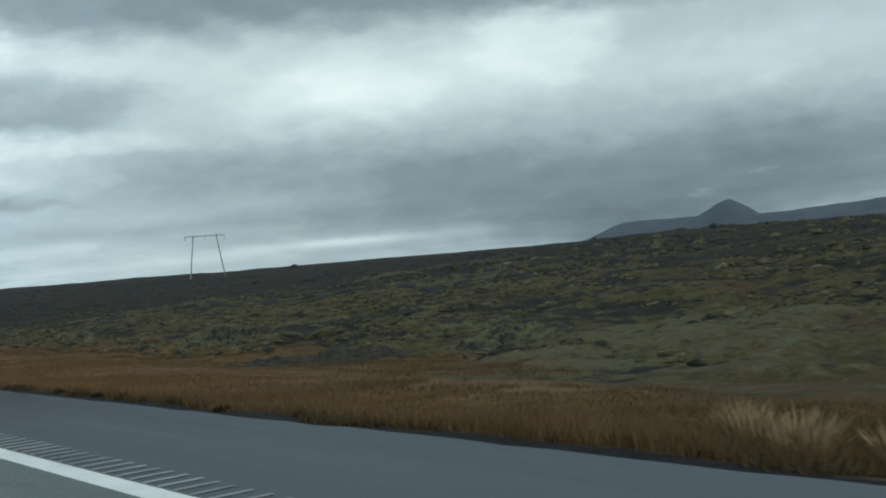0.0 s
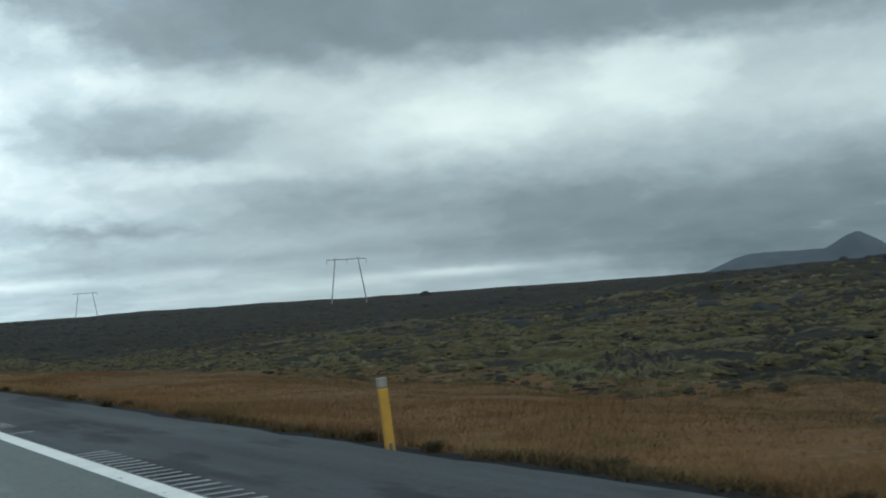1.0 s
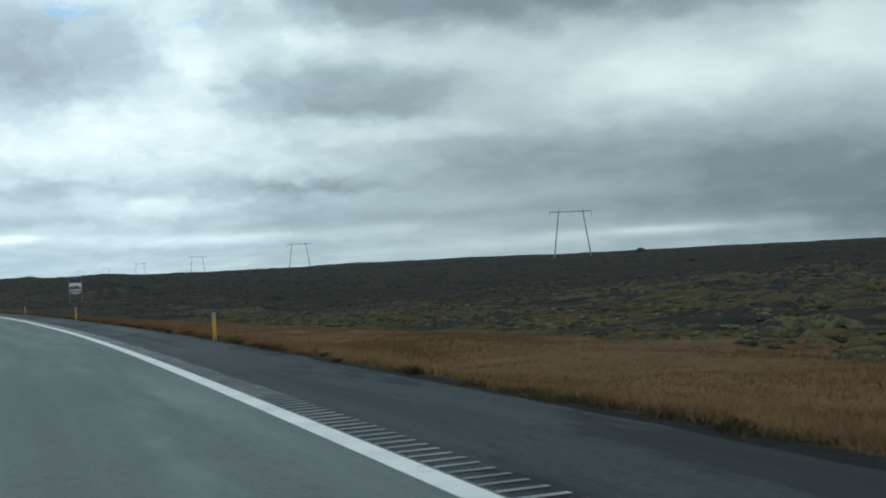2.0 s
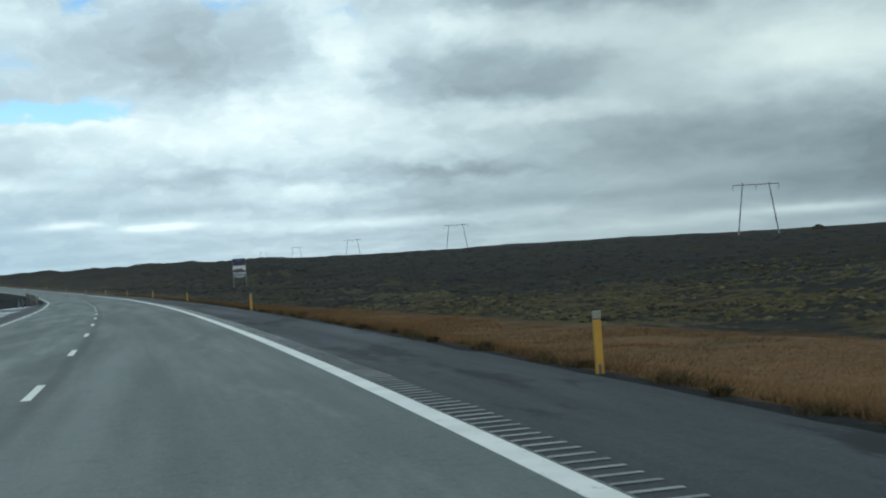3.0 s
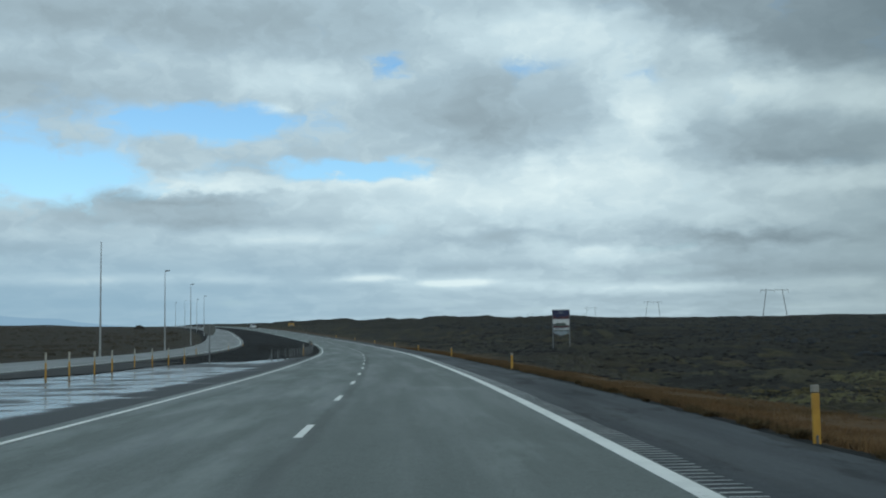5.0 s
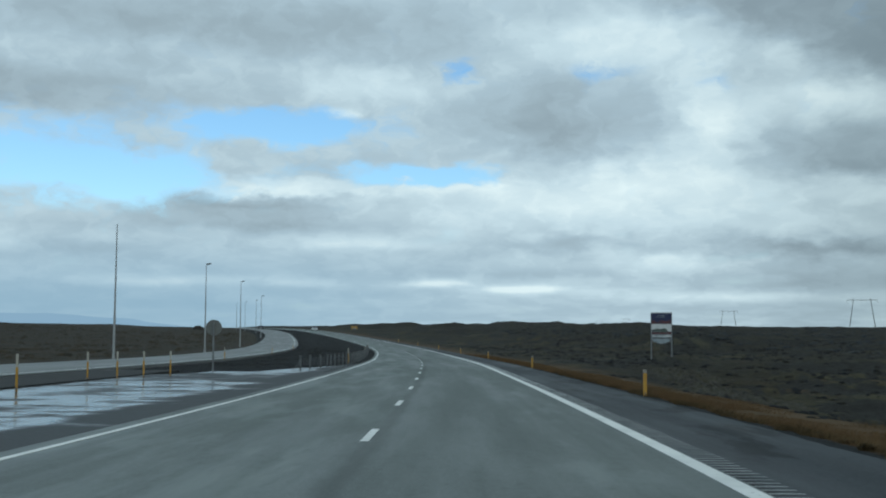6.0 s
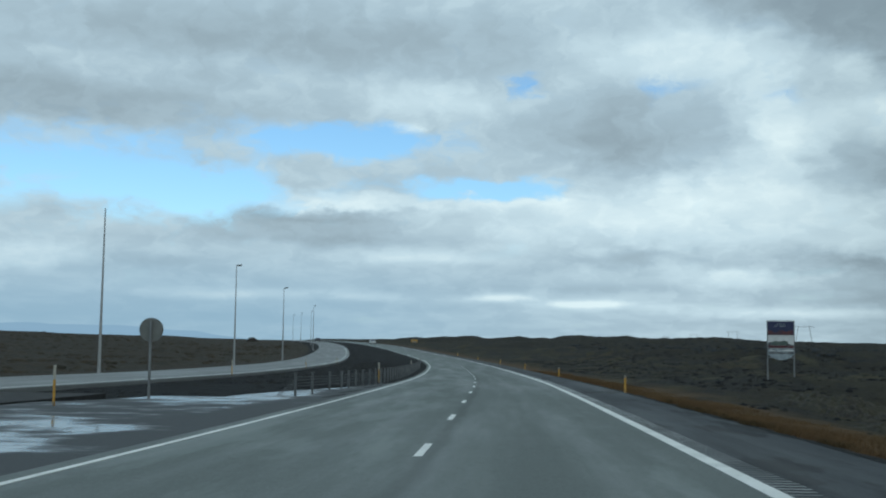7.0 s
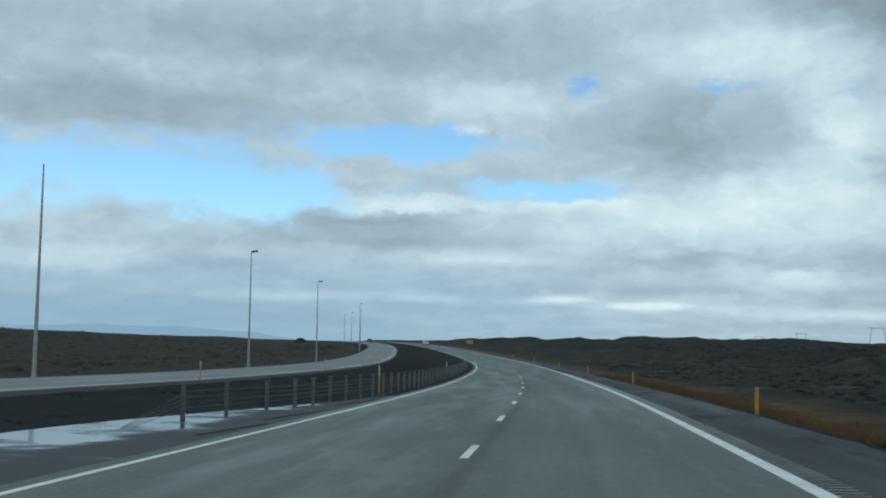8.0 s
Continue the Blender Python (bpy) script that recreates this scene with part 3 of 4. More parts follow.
M_DARKGRASS = tussock_blades("dark_tussock", (0.030, 0.026, 0.013), (0.100, 0.068, 0.030))


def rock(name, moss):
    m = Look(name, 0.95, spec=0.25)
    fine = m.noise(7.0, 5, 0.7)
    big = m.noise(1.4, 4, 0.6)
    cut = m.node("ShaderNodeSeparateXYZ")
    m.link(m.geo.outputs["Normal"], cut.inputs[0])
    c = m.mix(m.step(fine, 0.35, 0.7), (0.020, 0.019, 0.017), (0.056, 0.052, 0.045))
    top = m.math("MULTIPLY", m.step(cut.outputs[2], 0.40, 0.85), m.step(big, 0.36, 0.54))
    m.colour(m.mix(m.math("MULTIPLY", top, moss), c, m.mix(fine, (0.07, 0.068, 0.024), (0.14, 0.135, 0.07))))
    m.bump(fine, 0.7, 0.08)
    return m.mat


M_ROCK = rock("mossy_lava", 0.85)
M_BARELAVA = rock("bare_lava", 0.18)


def cushion(name, dark, olive, pale, share):
    m = Look(name, 0.95, spec=0.2)
    r = m.geo.outputs["Random Per Island"]
    patch = m.noise(1.1, 5, 0.68)
    r = m.math("ADD", m.math("MULTIPLY", r, 0.30), m.math("MULTIPLY", m.step(patch, 0.28, 0.72), 0.70))
    fine = m.noise(9.0, 5, 0.7)
    tiny = m.noise(40.0, 3, 0.7)
    c = m.mix(m.step(r, share - 0.06, share + 0.10), m.mix(fine, dark, tuple(v * 2.2 for v in dark)), m.mix(fine, olive, tuple(v * 1.5 for v in olive)))
    c = m.mix(m.step(r, 0.62, 0.90), c, m.mix(fine, tuple(v * 0.6 for v in pale), pale))
    c = m.mix(m.step(fine, 0.52, 0.70, 0, 0.6), c, tuple(v * 0.8 for v in dark))
    m.colour(c)
    m.bump(m.math("ADD", fine, m.math("MULTIPLY", tiny, 0.3)), 0.8, 0.06)
    return m.mat


M_CUSHION = cushion("moss_cushion", (0.016, 0.016, 0.013), (0.064, 0.056, 0.026), (0.190, 0.178, 0.112), 0.40)
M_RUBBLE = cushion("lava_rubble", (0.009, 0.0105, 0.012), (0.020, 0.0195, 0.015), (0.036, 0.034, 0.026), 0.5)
# paler, bluer rubble for the far ground, with distance haze put into the colour
M_HAZELAVA = cushion("hazed_lava", (0.022, 0.025, 0.028), (0.034, 0.034, 0.030), (0.056, 0.055, 0.045), 0.5)
M_HEATH = cushion("heath_tuft", (0.028, 0.027, 0.022), (0.046, 0.039, 0.028), (0.066, 0.054, 0.037), 0.4)
# bare rock, its base lightened and blued to carry the distance haze
M_HILL = plain("hazed_mountain", (0.066, 0.083, 0.104), (0.082, 0.100, 0.122), 0.006, 0.95, 0, 0.0)


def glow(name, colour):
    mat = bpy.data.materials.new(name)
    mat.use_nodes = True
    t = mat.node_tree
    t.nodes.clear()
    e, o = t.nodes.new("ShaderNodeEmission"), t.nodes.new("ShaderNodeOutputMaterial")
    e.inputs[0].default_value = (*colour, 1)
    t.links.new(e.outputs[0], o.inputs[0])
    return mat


# ---------------------------------------------------------------- mesh helpers
def link_mesh(name, verts, faces, material, parent=None, smooth_faces=False):
    me = bpy.data.meshes.new(name)
    me.from_pydata(verts, [], faces)
    me.materials.append(material)
    if smooth_faces:
        me.polygons.foreach_set("use_smooth", [True] * len(me.polygons))
    ob = new(name, me)
    ob.parent = parent
    return ob


def part(name, bm, material, parent=None, label=""):
    me = bpy.data.meshes.new(name)
    bm.to_mesh(me)
    bm.free()
    me.materials.append(material)
    ob = new(name, me)
    ob.parent = parent
    if label:
        ob["label"] = label
    return ob


def box(bm, x, y, z, cx=0.0, cy=0.0, cz=0.0, bevel=0.0, turn=None):
    """A box of that size round a centre."""
    m = Matrix.Translation((cx, cy, cz)) @ (turn or Matrix()) @ Matrix.Diagonal((x, y, z, 1))
    made = bmesh.ops.create_cube(bm, size=1.0, matrix=m)
    if bevel:
        edges = list({e for v in made["verts"] for e in v.link_edges})
        bmesh.ops.bevel(bm, geom=edges, offset=bevel, segments=1, affect="EDGES")
    return bm


def rod(bm, a, b, r1, r2=None, sides=10):
    """A tapered round bar from a to b."""
    a, b = Vector(a), Vector(b)
    m = Matrix.Translation((a + b) / 2) @ (b - a).to_track_quat("Z", "Y").to_matrix().to_4x4()
    bmesh.ops.create_cone(bm, cap_ends=True, segments=sides, radius1=r1, radius2=r1 if r2 is None else r2, depth=(b - a).length, matrix=m)
    return bm


def thing(name, place, turn=0.0):
    ob = new(name)
    ob.empty_display_size = 0.3
    ob.matrix_world = pose(*place, 0, 0, turn)
    return ob


def ribbon(name, s0, s1, step, left, right, material, dz=0.0, thick=0.12, cuts=8, parent=None):
    """A slab along the road between two offsets, which may be numbers or functions of the station."""
    ss = np.arange(s0, s1 + step * 0.5, step)
    a = np.array([left(v) if callable(left) else left for v in ss])
    b = np.array([right(v) if callable(right) else right for v in ss])
    th, cx, cy, cz = (np.interp(ss, ST, q) for q in (TH, RX, RY, RZ))
    verts, line = [], []
    cols = [0] + list(range(cuts + 1)) + [cuts]
    drop = [-thick] + [0] * (cuts + 1) + [-thick]
    for k in range(len(ss)):
        for c, dr in zip(cols, drop):
            d = a[k] + (b[k] - a[k]) * c / cuts
            verts.append((cx[k] + d * np.cos(th[k]), cy[k] + d * np.sin(th[k]), cz[k] + dz + dr))
            line.append((ss[k], d))
    w = len(cols)
    faces = [(k * w + c, k * w + c + 1, (k + 1) * w + c + 1, (k + 1) * w + c) for k in range(len(ss) - 1) for c in range(w - 1)]
    ob = link_mesh(name, verts, faces, material, parent)
    uv = ob.data.uv_layers.new(name="line")
    idx = np.empty(len(ob.data.loops), int)
    ob.data.loops.foreach_get("vertex_index", idx)
    uv.data.foreach_set("uv", np.array(line)[idx].ravel())
    return ob


# ---------------------------------------------------------------- ground
def spaced(lo, a, b, hi, fine, grow):
    mid = list(np.arange(a, b, fine))
    out, w = [], fine
    v = a
    while v > lo:
        w *= grow
        v -= w
        out.append(v)
    left = out[::-1]
    out, w, v = [], fine, mid[-1]
    while v < hi:
        w *= grow
        v += w
        out.append(v)
    return np.array(left + mid + out)


gx = spaced(-4300, -8, 46, 4300, 0.36, 1.045)
gy = spaced(-900, 2, 120, 4700, 0.36, 1.035)
GX, GY = np.meshgrid(gx, gy)
fx, fy = GX.ravel(), GY.ravel()
fs, fd = stations(fx, fy)
fz = ground_z(fx, fy, fs, fd)
ground_mesh = bpy.data.meshes.new("ground")
nx, ny = len(gx), len(gy)
ii = (np.arange(ny - 1)[:, None] * nx + np.arange(nx - 1)[None, :]).ravel()
quads = np.stack([ii, ii + 1, ii + nx + 1, ii + nx], 1).ravel()
ground_mesh.vertices.add(nx * ny)
ground_mesh.vertices.foreach_set("co", np.stack([fx, fy, fz], 1).ravel())
ground_mesh.loops.add(len(quads))
ground_mesh.loops.foreach_set("vertex_index", quads)
ground_mesh.polygons.add(len(ii))
ground_mesh.polygons.foreach_set("loop_start", np.arange(len(ii)) * 4)
ground_mesh.update(calc_edges=True)
guv = ground_mesh.uv_layers.new(name="line")
guv.data.foreach_set("uv", np.stack([fs, fd], 1)[quads].ravel())
gform = ground_mesh.uv_layers.new(name="form")
gform.data.foreach_set("uv", np.stack(lava_form(fx, fy), 1)[quads].ravel())
ground_mesh.polygons.foreach_set("use_smooth", [True] * len(ii))
ground_mesh.materials.append(M_GROUND)
ground_mesh.validate()
ground = tagged(new("ground", ground_mesh), "mossy lava plain with rust-brown dry grass along the road", "ground", kind="stuff")


# ---------------------------------------------------------------- roads
def ragged(edge, amount, seed):
    return lambda s: edge + amount * (float(lattice(np.array(s / 1.1), np.array(0.5), seed)) + 0.6 * float(lattice(np.array(s / 0.37), np.array(2.5), seed)))


tagged(ribbon("road", -60, 1100, 1.0, EDGE_L, LINE_R + 0.13, M_LANE, 0, 0.15, 10), "damp grey asphalt carriageway with two lanes", "road", kind="structure")
tagged(ribbon("road_shoulder", -60, 1100, 0.5, LINE_R + 0.13, ragged(EDGE_R, 0.07, 11), M_SHOULDER, -0.004, 0.15, 4), "dark asphalt shoulder with a crumbling edge", "road shoulder", kind="structure")
tagged(ribbon("road_opposite", -60, 1100, 2.0, lambda s: -23.6 + 4.5 * smooth(s, 290, 570), lambda s: -16.1 + 3.9 * smooth(s, 290, 570), M_OTHER, 0.03, 0.18, 6), "pale grey asphalt of the opposite carriageway", "road", kind="structure")
tagged(ribbon("pavement_crossover", 94, 151, 1.0, lambda s: -16.3 if s < 136 else -16.3 + 5.9 * smooth(s, 136, 150), lambda s: EDGE_L + 0.02, M_WET, -0.01, 0.15, 10), "wet dark asphalt crossover with standing water", "pavement", kind="structure")
tagged(ribbon("island", 119, 151, 1.0, lambda s: -13.8 - 1.6 * smooth(s, 119, 129), lambda s: -13.8 + 2.0 * smooth(s, 119, 131), M_SOIL, 0.035, 0.15, 6), "low island of black soil beside the crossover", "ground", kind="structure")
tagged(ribbon("pavement_apron", 150.5, 172, 1.0, lambda s: -8.3 + 2.7 * smooth(s, 151, 170), lambda s: EDGE_L + 0.01, M_WET, -0.015, 0.12, 4), "wet gravelly apron beside the carriageway", "pavement", kind="structure")

tagged(ribbon("edge_line_right", -60, 1100, 1.0, LINE_R - 0.093, LINE_R + 0.093, M_PAINT, 0.006, 0.006, 1), "worn white edge line painted on asphalt", "road marking", kind="structure")
tagged(ribbon("edge_line_left", -60, 1100, 1.0, LINE_L - 0.05, LINE_L + 0.05, M_PAINT, 0.006, 0.006, 1), "worn white edge line painted on asphalt", "road marking", kind="structure")
tagged(ribbon("edge_line_opposite", 90, 900, 2.0, lambda s: -16.72 + 3.9 * smooth(s, 290, 570), lambda s: -16.64 + 3.9 * smooth(s, 290, 570), M_PAINT, 0.036, 0.006, 1), "white edge line of the opposite carriageway", "road marking", kind="structure")
for k in range(1, 52):
    s = -6.18 + 8.6 * k
    tagged(ribbon("lane_dash", s, s + 2.15, 0.43, LINE_D - 0.052, LINE_D + 0.052, M_PAINT, 0.006, 0.006, 1), "white dash of the broken lane line", "road marking", "lane dashes", "structure")


def rumble_strip():
    """Bars for milled grooves that hold water, each with a low rim; the water's sheen is painted pale."""
    verts, faces = [], []
    for k in range(int(235 / 0.245)):
        s = -8 + 0.245 * k
        if (28.2 < s < 32.7 and not 31.6 < s < 31.84):
            continue
        n = float(lattice(np.array(s / 0.9), np.array(0.2), 21))
        base = len(verts)
        w = 0.050 + 0.010 * n
        a, e = 2.405, 2.715 + 0.025 * n
        for ds, d in ((0, a), (0, e), (w, e), (w, a)):
            verts.append(road(s + ds, d, 0.002))
        for ds, d in ((0.01, a + 0.02), (0.01, e - 0.02), (w - 0.01, e - 0.02), (w - 0.01, a + 0.02)):
            verts.append(road(s + ds, d, 0.006))
        faces += [(base + 4, base + 5, base + 6, base + 7)] + [(base + q, base + (q + 1) % 4, base + 4 + (q + 1) % 4, base + 4 + q) for q in range(4)]
    ob = link_mesh("rumble_strip", verts, faces, M_GROOVESHEEN)
    return tagged(ob, "rumble strip bars milled beside the edge line, water sheen painted pale", "rumble strip", kind="stuff")


rumble_strip()


# ---------------------------------------------------------------- roadside things
def marker_post(s, d, height=0.66, lean=0.0, width=0.092, cap=0.10, cap_material=M_REFLECTOR):
    ob = thing("marker_post", on_ground(s, d, -0.02) if d > 0 else road(s, d, -0.02), road_turn(s))
    bm = bmesh.new()
    box(bm, width, 0.035, height - cap, 0, 0, (height - cap) / 2, 0.008)
    part("shaft", bm, M_YELLOW, ob)
    bm = bmesh.new()
    box(bm, width + 0.002, 0.037, cap - 0.01, 0, 0, height - cap / 2, 0.008)
    part("reflector", bm, cap_material, ob, "grey reflector cap")
    bm = bmesh.new()
    box(bm, 0.03, 0.06, 0.12, 0, 0, 0.06, 0.006)
    part("ground_stake", bm, M_DARKSTEEL, ob)
    ob.rotation_euler.y += radians(lean)
    return tagged(ob, "yellow plastic marker post with grey cap beside the asphalt", "marker post", "marker posts")


for s, d, lean in ((-9.6, 4.7, 0), (25.3, 4.50, -4), (60.8, 4.78, 0), (96.1, 4.80, -0.5), (129.9, 4.85, 0), (164.4, 4.87, 0.5), (200.0, 4.9, 0), (235, 4.9, 0), (270, 4.9, 0), (305, 4.9, 0), (340, 4.9, 0)):
    marker_post(s, d, 0.70, lean)
for s, d in ((137.9, -11.9), (139.6, -11.4), (141.2, -10.9), (143.6, -10.5), (120.0, -11.0), (122.4, -10.9), (124.6, -10.6), (128.9, -10.95),
             (172.9, -5.85), (207, -5.85), (242, -5.85), (185.8, -15.6), (220.5, -15.6), (255, -15.6)):
    marker_post(s, d, 0.95, 0, 0.058, 0.34, M_PALECAP)


def cable_barrier(s0, s1, away, end_first):
    """Posts with four wire ropes, anchored in the ground at one end."""
    ob = thing("cable_barrier", (0, 0, 0))
    n = int((s1 - s0) / 2.0) + 1
    d = away(s0) if end_first else away(s1)
    for k in range(n):
        s = s0 + 2.0 * k
        x, y, z = road(s, away(s), -0.12)
        bm = bmesh.new()
        box(bm, 0.08, 0.05, 0.74, 0, 0, 0.37, 0.006)
        box(bm, 0.012, 0.075, 0.66, 0, 0, 0.40)
        p = part("post", bm, M_BARRIER, ob)
        p.matrix_world = pose(x, y, z, 0, 0, road_turn(s))
        bm = bmesh.new()
        box(bm, 0.13, 0.07, 0.035, 0, 0, 0.755, 0.008)
        part("cap", bm, M_DARKSTEEL, p)
    for h in (0.30, 0.40, 0.50, 0.60):
        pts = [road(s, away(s) + 0.065, h - 0.1) for s in np.arange(s0, s0 + 2.0 * n - 1.9, 2.0)]
        a = road(s0 - 3.4, d - 0.1, -0.1) if end_first else road(s0 + 2.0 * n - 2 + 3.0, d - 0.1, -0.1)
        pts = [a] + pts if end_first else pts + [a]
        bm = bmesh.new()
        for p0, p1 in zip(pts, pts[1:]):
            rod(bm, p0, p1, 0.006, sides=6)
        part("wire_rope", bm, M_DARKSTEEL, ob)
    x, y, z = road(s0 - 3.4, d - 0.1, -0.1) if end_first else road(s0 + 2.0 * n + 1.0, d - 0.1, -0.1)
    bm = bmesh.new()
    box(bm, 0.3, 0.45, 0.16, 0, 0, 0.0, 0.03)
    part("anchor_block", bm, M_DARKSTEEL, ob, "concrete anchor block").matrix_world = pose(x, y, z, 0, 0, road_turn(s0))
    return tagged(ob, "galvanised wire-rope barrier on short steel posts", "road barrier")


cable_barrier(155.8, 262, lambda s: -7.05 + 0.8 * float(smooth(s, 155, 162)) + 0.45 * float(smooth(s, 162, 176)), True)
cable_barrier(71, 99, lambda s: -6.9, False)


def street_lamp(s, d, height=10.25, lit_head=True):
    ob = thing("street_lamp", road(s, d, -0.1), road_turn(s))
    bm = bmesh.new()
    rod(bm, (0, 0, 0), (0, 0, 3.4), 0.108, 0.085, 12)
    rod(bm, (0, 0, 3.4), (0, 0, height), 0.078, 0.036, 12)
    part("pole", bm, M_LAMPPOLE, ob)
    bm = bmesh.new()
    rod(bm, (0, 0, 0), (0, 0, 0.35), 0.13, 0.115, 12)
    rod(bm, (0, 0, 0), (0, 0, 0.05), 0.22, 0.22, 12)
    part("base_sleeve", bm, M_LAMPPOLE, ob)
    if not lit_head:
        ob.rotation_euler.y += radians(0.2)
        return tagged(ob, "tall bare grey lamp pole without its lamp head", "lamp pole", "row of street lamps")
    bm = bmesh.new()
    rod(bm, (0, 0, height - 0.03), (0.16, 0, height + 0.03), 0.035, 0.035, 8)
    part("arm", bm, M_LAMPPOLE, ob)
    bm = bmesh.new()
    box(bm, 0.58, 0.28, 0.13, 0.30, 0, height + 0.05, 0.04, Euler((0, radians(-6), 0)).to_matrix().to_4x4())
    head = part("lamp_head", bm, M_DARKSTEEL, ob, "dark flat lamp head")
    bm = bmesh.new()
    box(bm, 0.36, 0.2, 0.03, 0.34, 0, height - 0.02, 0.01, Euler((0, radians(-6), 0)).to_matrix().to_4x4())
    part("lens", bm, M_LENS, head)
    return tagged(ob, "tall galvanised street lamp, unlit, beside the opposite carriageway", "street lamp", "row of street lamps")


for k, (s, d) in enumerate(((188.2, -24.25), (236.5, -24.75), (284.3, -24.9), (389, -23.2), (470, -22.7), (522, -23.6), (571, -23.0))):
    street_lamp(s, d, lit_head=k > 0)


def round_sign(s, d):
    ob = thing("round_sign", road(s, d, -0.12), road_turn(s))
    bm = bmesh.new()
    rod(bm, (0, 0, 0), (0, 0, 2.25), 0.038, sides=12)
    part("pole", bm, M_STEEL, ob)
    bm = bmesh.new()
    rod(bm, (0, 0.045, 2.0), (0, 0.065, 2.0), 0.33, sides=40)
    disc = part("disc", bm, M_SIGNBACK, ob, "grey back of the round plate")
    bm = bmesh.new()
    bmesh.ops.create_circle(bm, segments=40, radius=0.335)
    rim = bmesh.ops.extrude_edge_only(bm, edges=bm.edges[:])["geom"]
    bmesh.ops.translate(bm, vec=(0, 0, 0.04), verts=[v for v in rim if isinstance(v, bmesh.types.BMVert)])
    bmesh.ops.transform(bm, matrix=Matrix.Translation((0, 0.075, 2.0)) @ Euler((radians(90), 0, 0)).to_matrix().to_4x4(), verts=bm.verts)
    part("rim", bm, M_STEEL, disc, "folded steel rim")
    for h in (1.86, 2.14):
        bm = bmesh.new()
        box(bm, 0.22, 0.008, 0.018, 0, 0.042, h, 0.003)
        part("bracket", bm, M_SIGNBACK, disc)
    return tagged(ob, "round traffic sign on a thin pole, seen from its grey back", "traffic sign")


round_sign(149.1, -9.95)


def plate(outline, y, thick=0.012):
    """A flat printed shape from its outline in x and z."""
    bm = bmesh.new()
    face = bm.faces.new([bm.verts.new((x, y, z)) for x, z in outline])
    made = bmesh.ops.extrude_face_region(bm, geom=[face])["geom"]
    bmesh.ops.translate(bm, vec=(0, -thick, 0), verts=[v for v in made if isinstance(v, bmesh.types.BMVert)])
    bmesh.ops.recalc_face_normals(bm, faces=bm.faces[:])
    return bm


def skyline(x0, x1, base, height, rough, seed, n=16):
    """An outline with a level foot and an uneven crest."""
    xs = [x0 + (x1 - x0) * k / n for k in range(n + 1)]
    crest = [(x, base + height * (0.6 + rough * float(lattice(np.array(x * 3.3), np.array(0.4), seed)))) for x in xs]
    return [(x0, base)] + [(x1, base)] + crest[::-1]


def billboard(place, turn):
    ob = thing("billboard", place, turn)
    for x in (-0.755, 0.755):
        bm = bmesh.new()
        box(bm, 0.07, 0.075, 3.45, x, 0.03, 1.72, 0.008)
        part("post", bm, M_STEEL, ob)
    # top: navy sky over a dull red moor
    bm = bmesh.new()
    box(bm, 1.46, 0.03, 0.79, 0, -0.045, 3.035, 0.006)
    top = part("top_panel", bm, M_NAVY, ob, "navy printed panel")
    part("red_moor", plate(skyline(-0.72, 0.72, 2.65, 0.34, 0.35, 81), -0.061), M_REDBAND, top)
    for bx, bz, bw, bh in ((0.10, 3.16, 0.34, 0.045), (-0.28, 3.16, 0.20, 0.04), (0.0, 3.28, 0.55, 0.03)):
        bm = bmesh.new()
        box(bm, bw, 0.010, bh, bx, -0.066, bz, 0.002)
        part("print_bar", bm, M_PRINTPALE, top)
    # middle: a white field with a low dark-green building and a red foot
    bm = bmesh.new()
    box(bm, 1.48, 0.03, 0.78, 0, -0.045, 2.235, 0.006)
    mid = part("middle_panel", bm, M_WHITEPANEL, ob, "white panel with a printed picture")
    part("printed_trees", plate(skyline(-0.72, 0.74, 2.02, 0.24, 0.9, 82), -0.061), M_PRINTDARK, mid)
    part("printed_building", plate([(-0.5, 2.02), (0.42, 2.02), (0.40, 2.26), (0.2, 2.31), (-0.1, 2.25), (-0.32, 2.30), (-0.52, 2.22)], -0.066), M_PRINTGREEN, mid)
    bm = bmesh.new()
    box(bm, 1.45, 0.012, 0.15, 0, -0.066, 1.94, 0.002)
    part("red_band", bm, M_REDBAND, mid)
    # bottom: pale ice over dark water, its foot cut as a bow
    bow = [(-0.74, 1.84), (-0.74, 1.52)] + [(-0.74 + 1.48 * k / 12, 1.52 - 0.36 * math.sin(math.pi * k / 12) ** 0.7) for k in range(1, 12)] + [(0.74, 1.52), (0.74, 1.84)]
    low = part("bottom_panel", plate(bow, -0.03, 0.03), M_PRINTPALE, ob, "printed panel with a bowed foot")
    part("dark_water", plate(skyline(-0.72, 0.72, 1.53, 0.15, 0.5, 83), -0.061), M_PRINTDARK, low)
    part("white_ice", plate(skyline(-0.66, 0.70, 1.68, 0.13, 0.8, 84), -0.066), M_WHITEPANEL, low)
    bm = bmesh.new()
    box(bm, 1.60, 0.07, 0.07, 0, -0.02, 3.475, 0.02)
    part("top_rail", bm, M_WHITEPANEL, ob, "pale top rail")
    for z in (1.30, 1.845, 2.63):
        bm = bmesh.new()
        box(bm, 1.45, 0.05, 0.05, 0, 0.02, z, 0.004)
        part("cross_rail", bm, M_STEEL, ob)
    return tagged(ob, "roadside board with a navy top panel and printed landscape panels", "billboard")


bx, by, _ = road(186.3, 16.8)
billboard((bx, by, -2.02), road_turn(186) - 12)


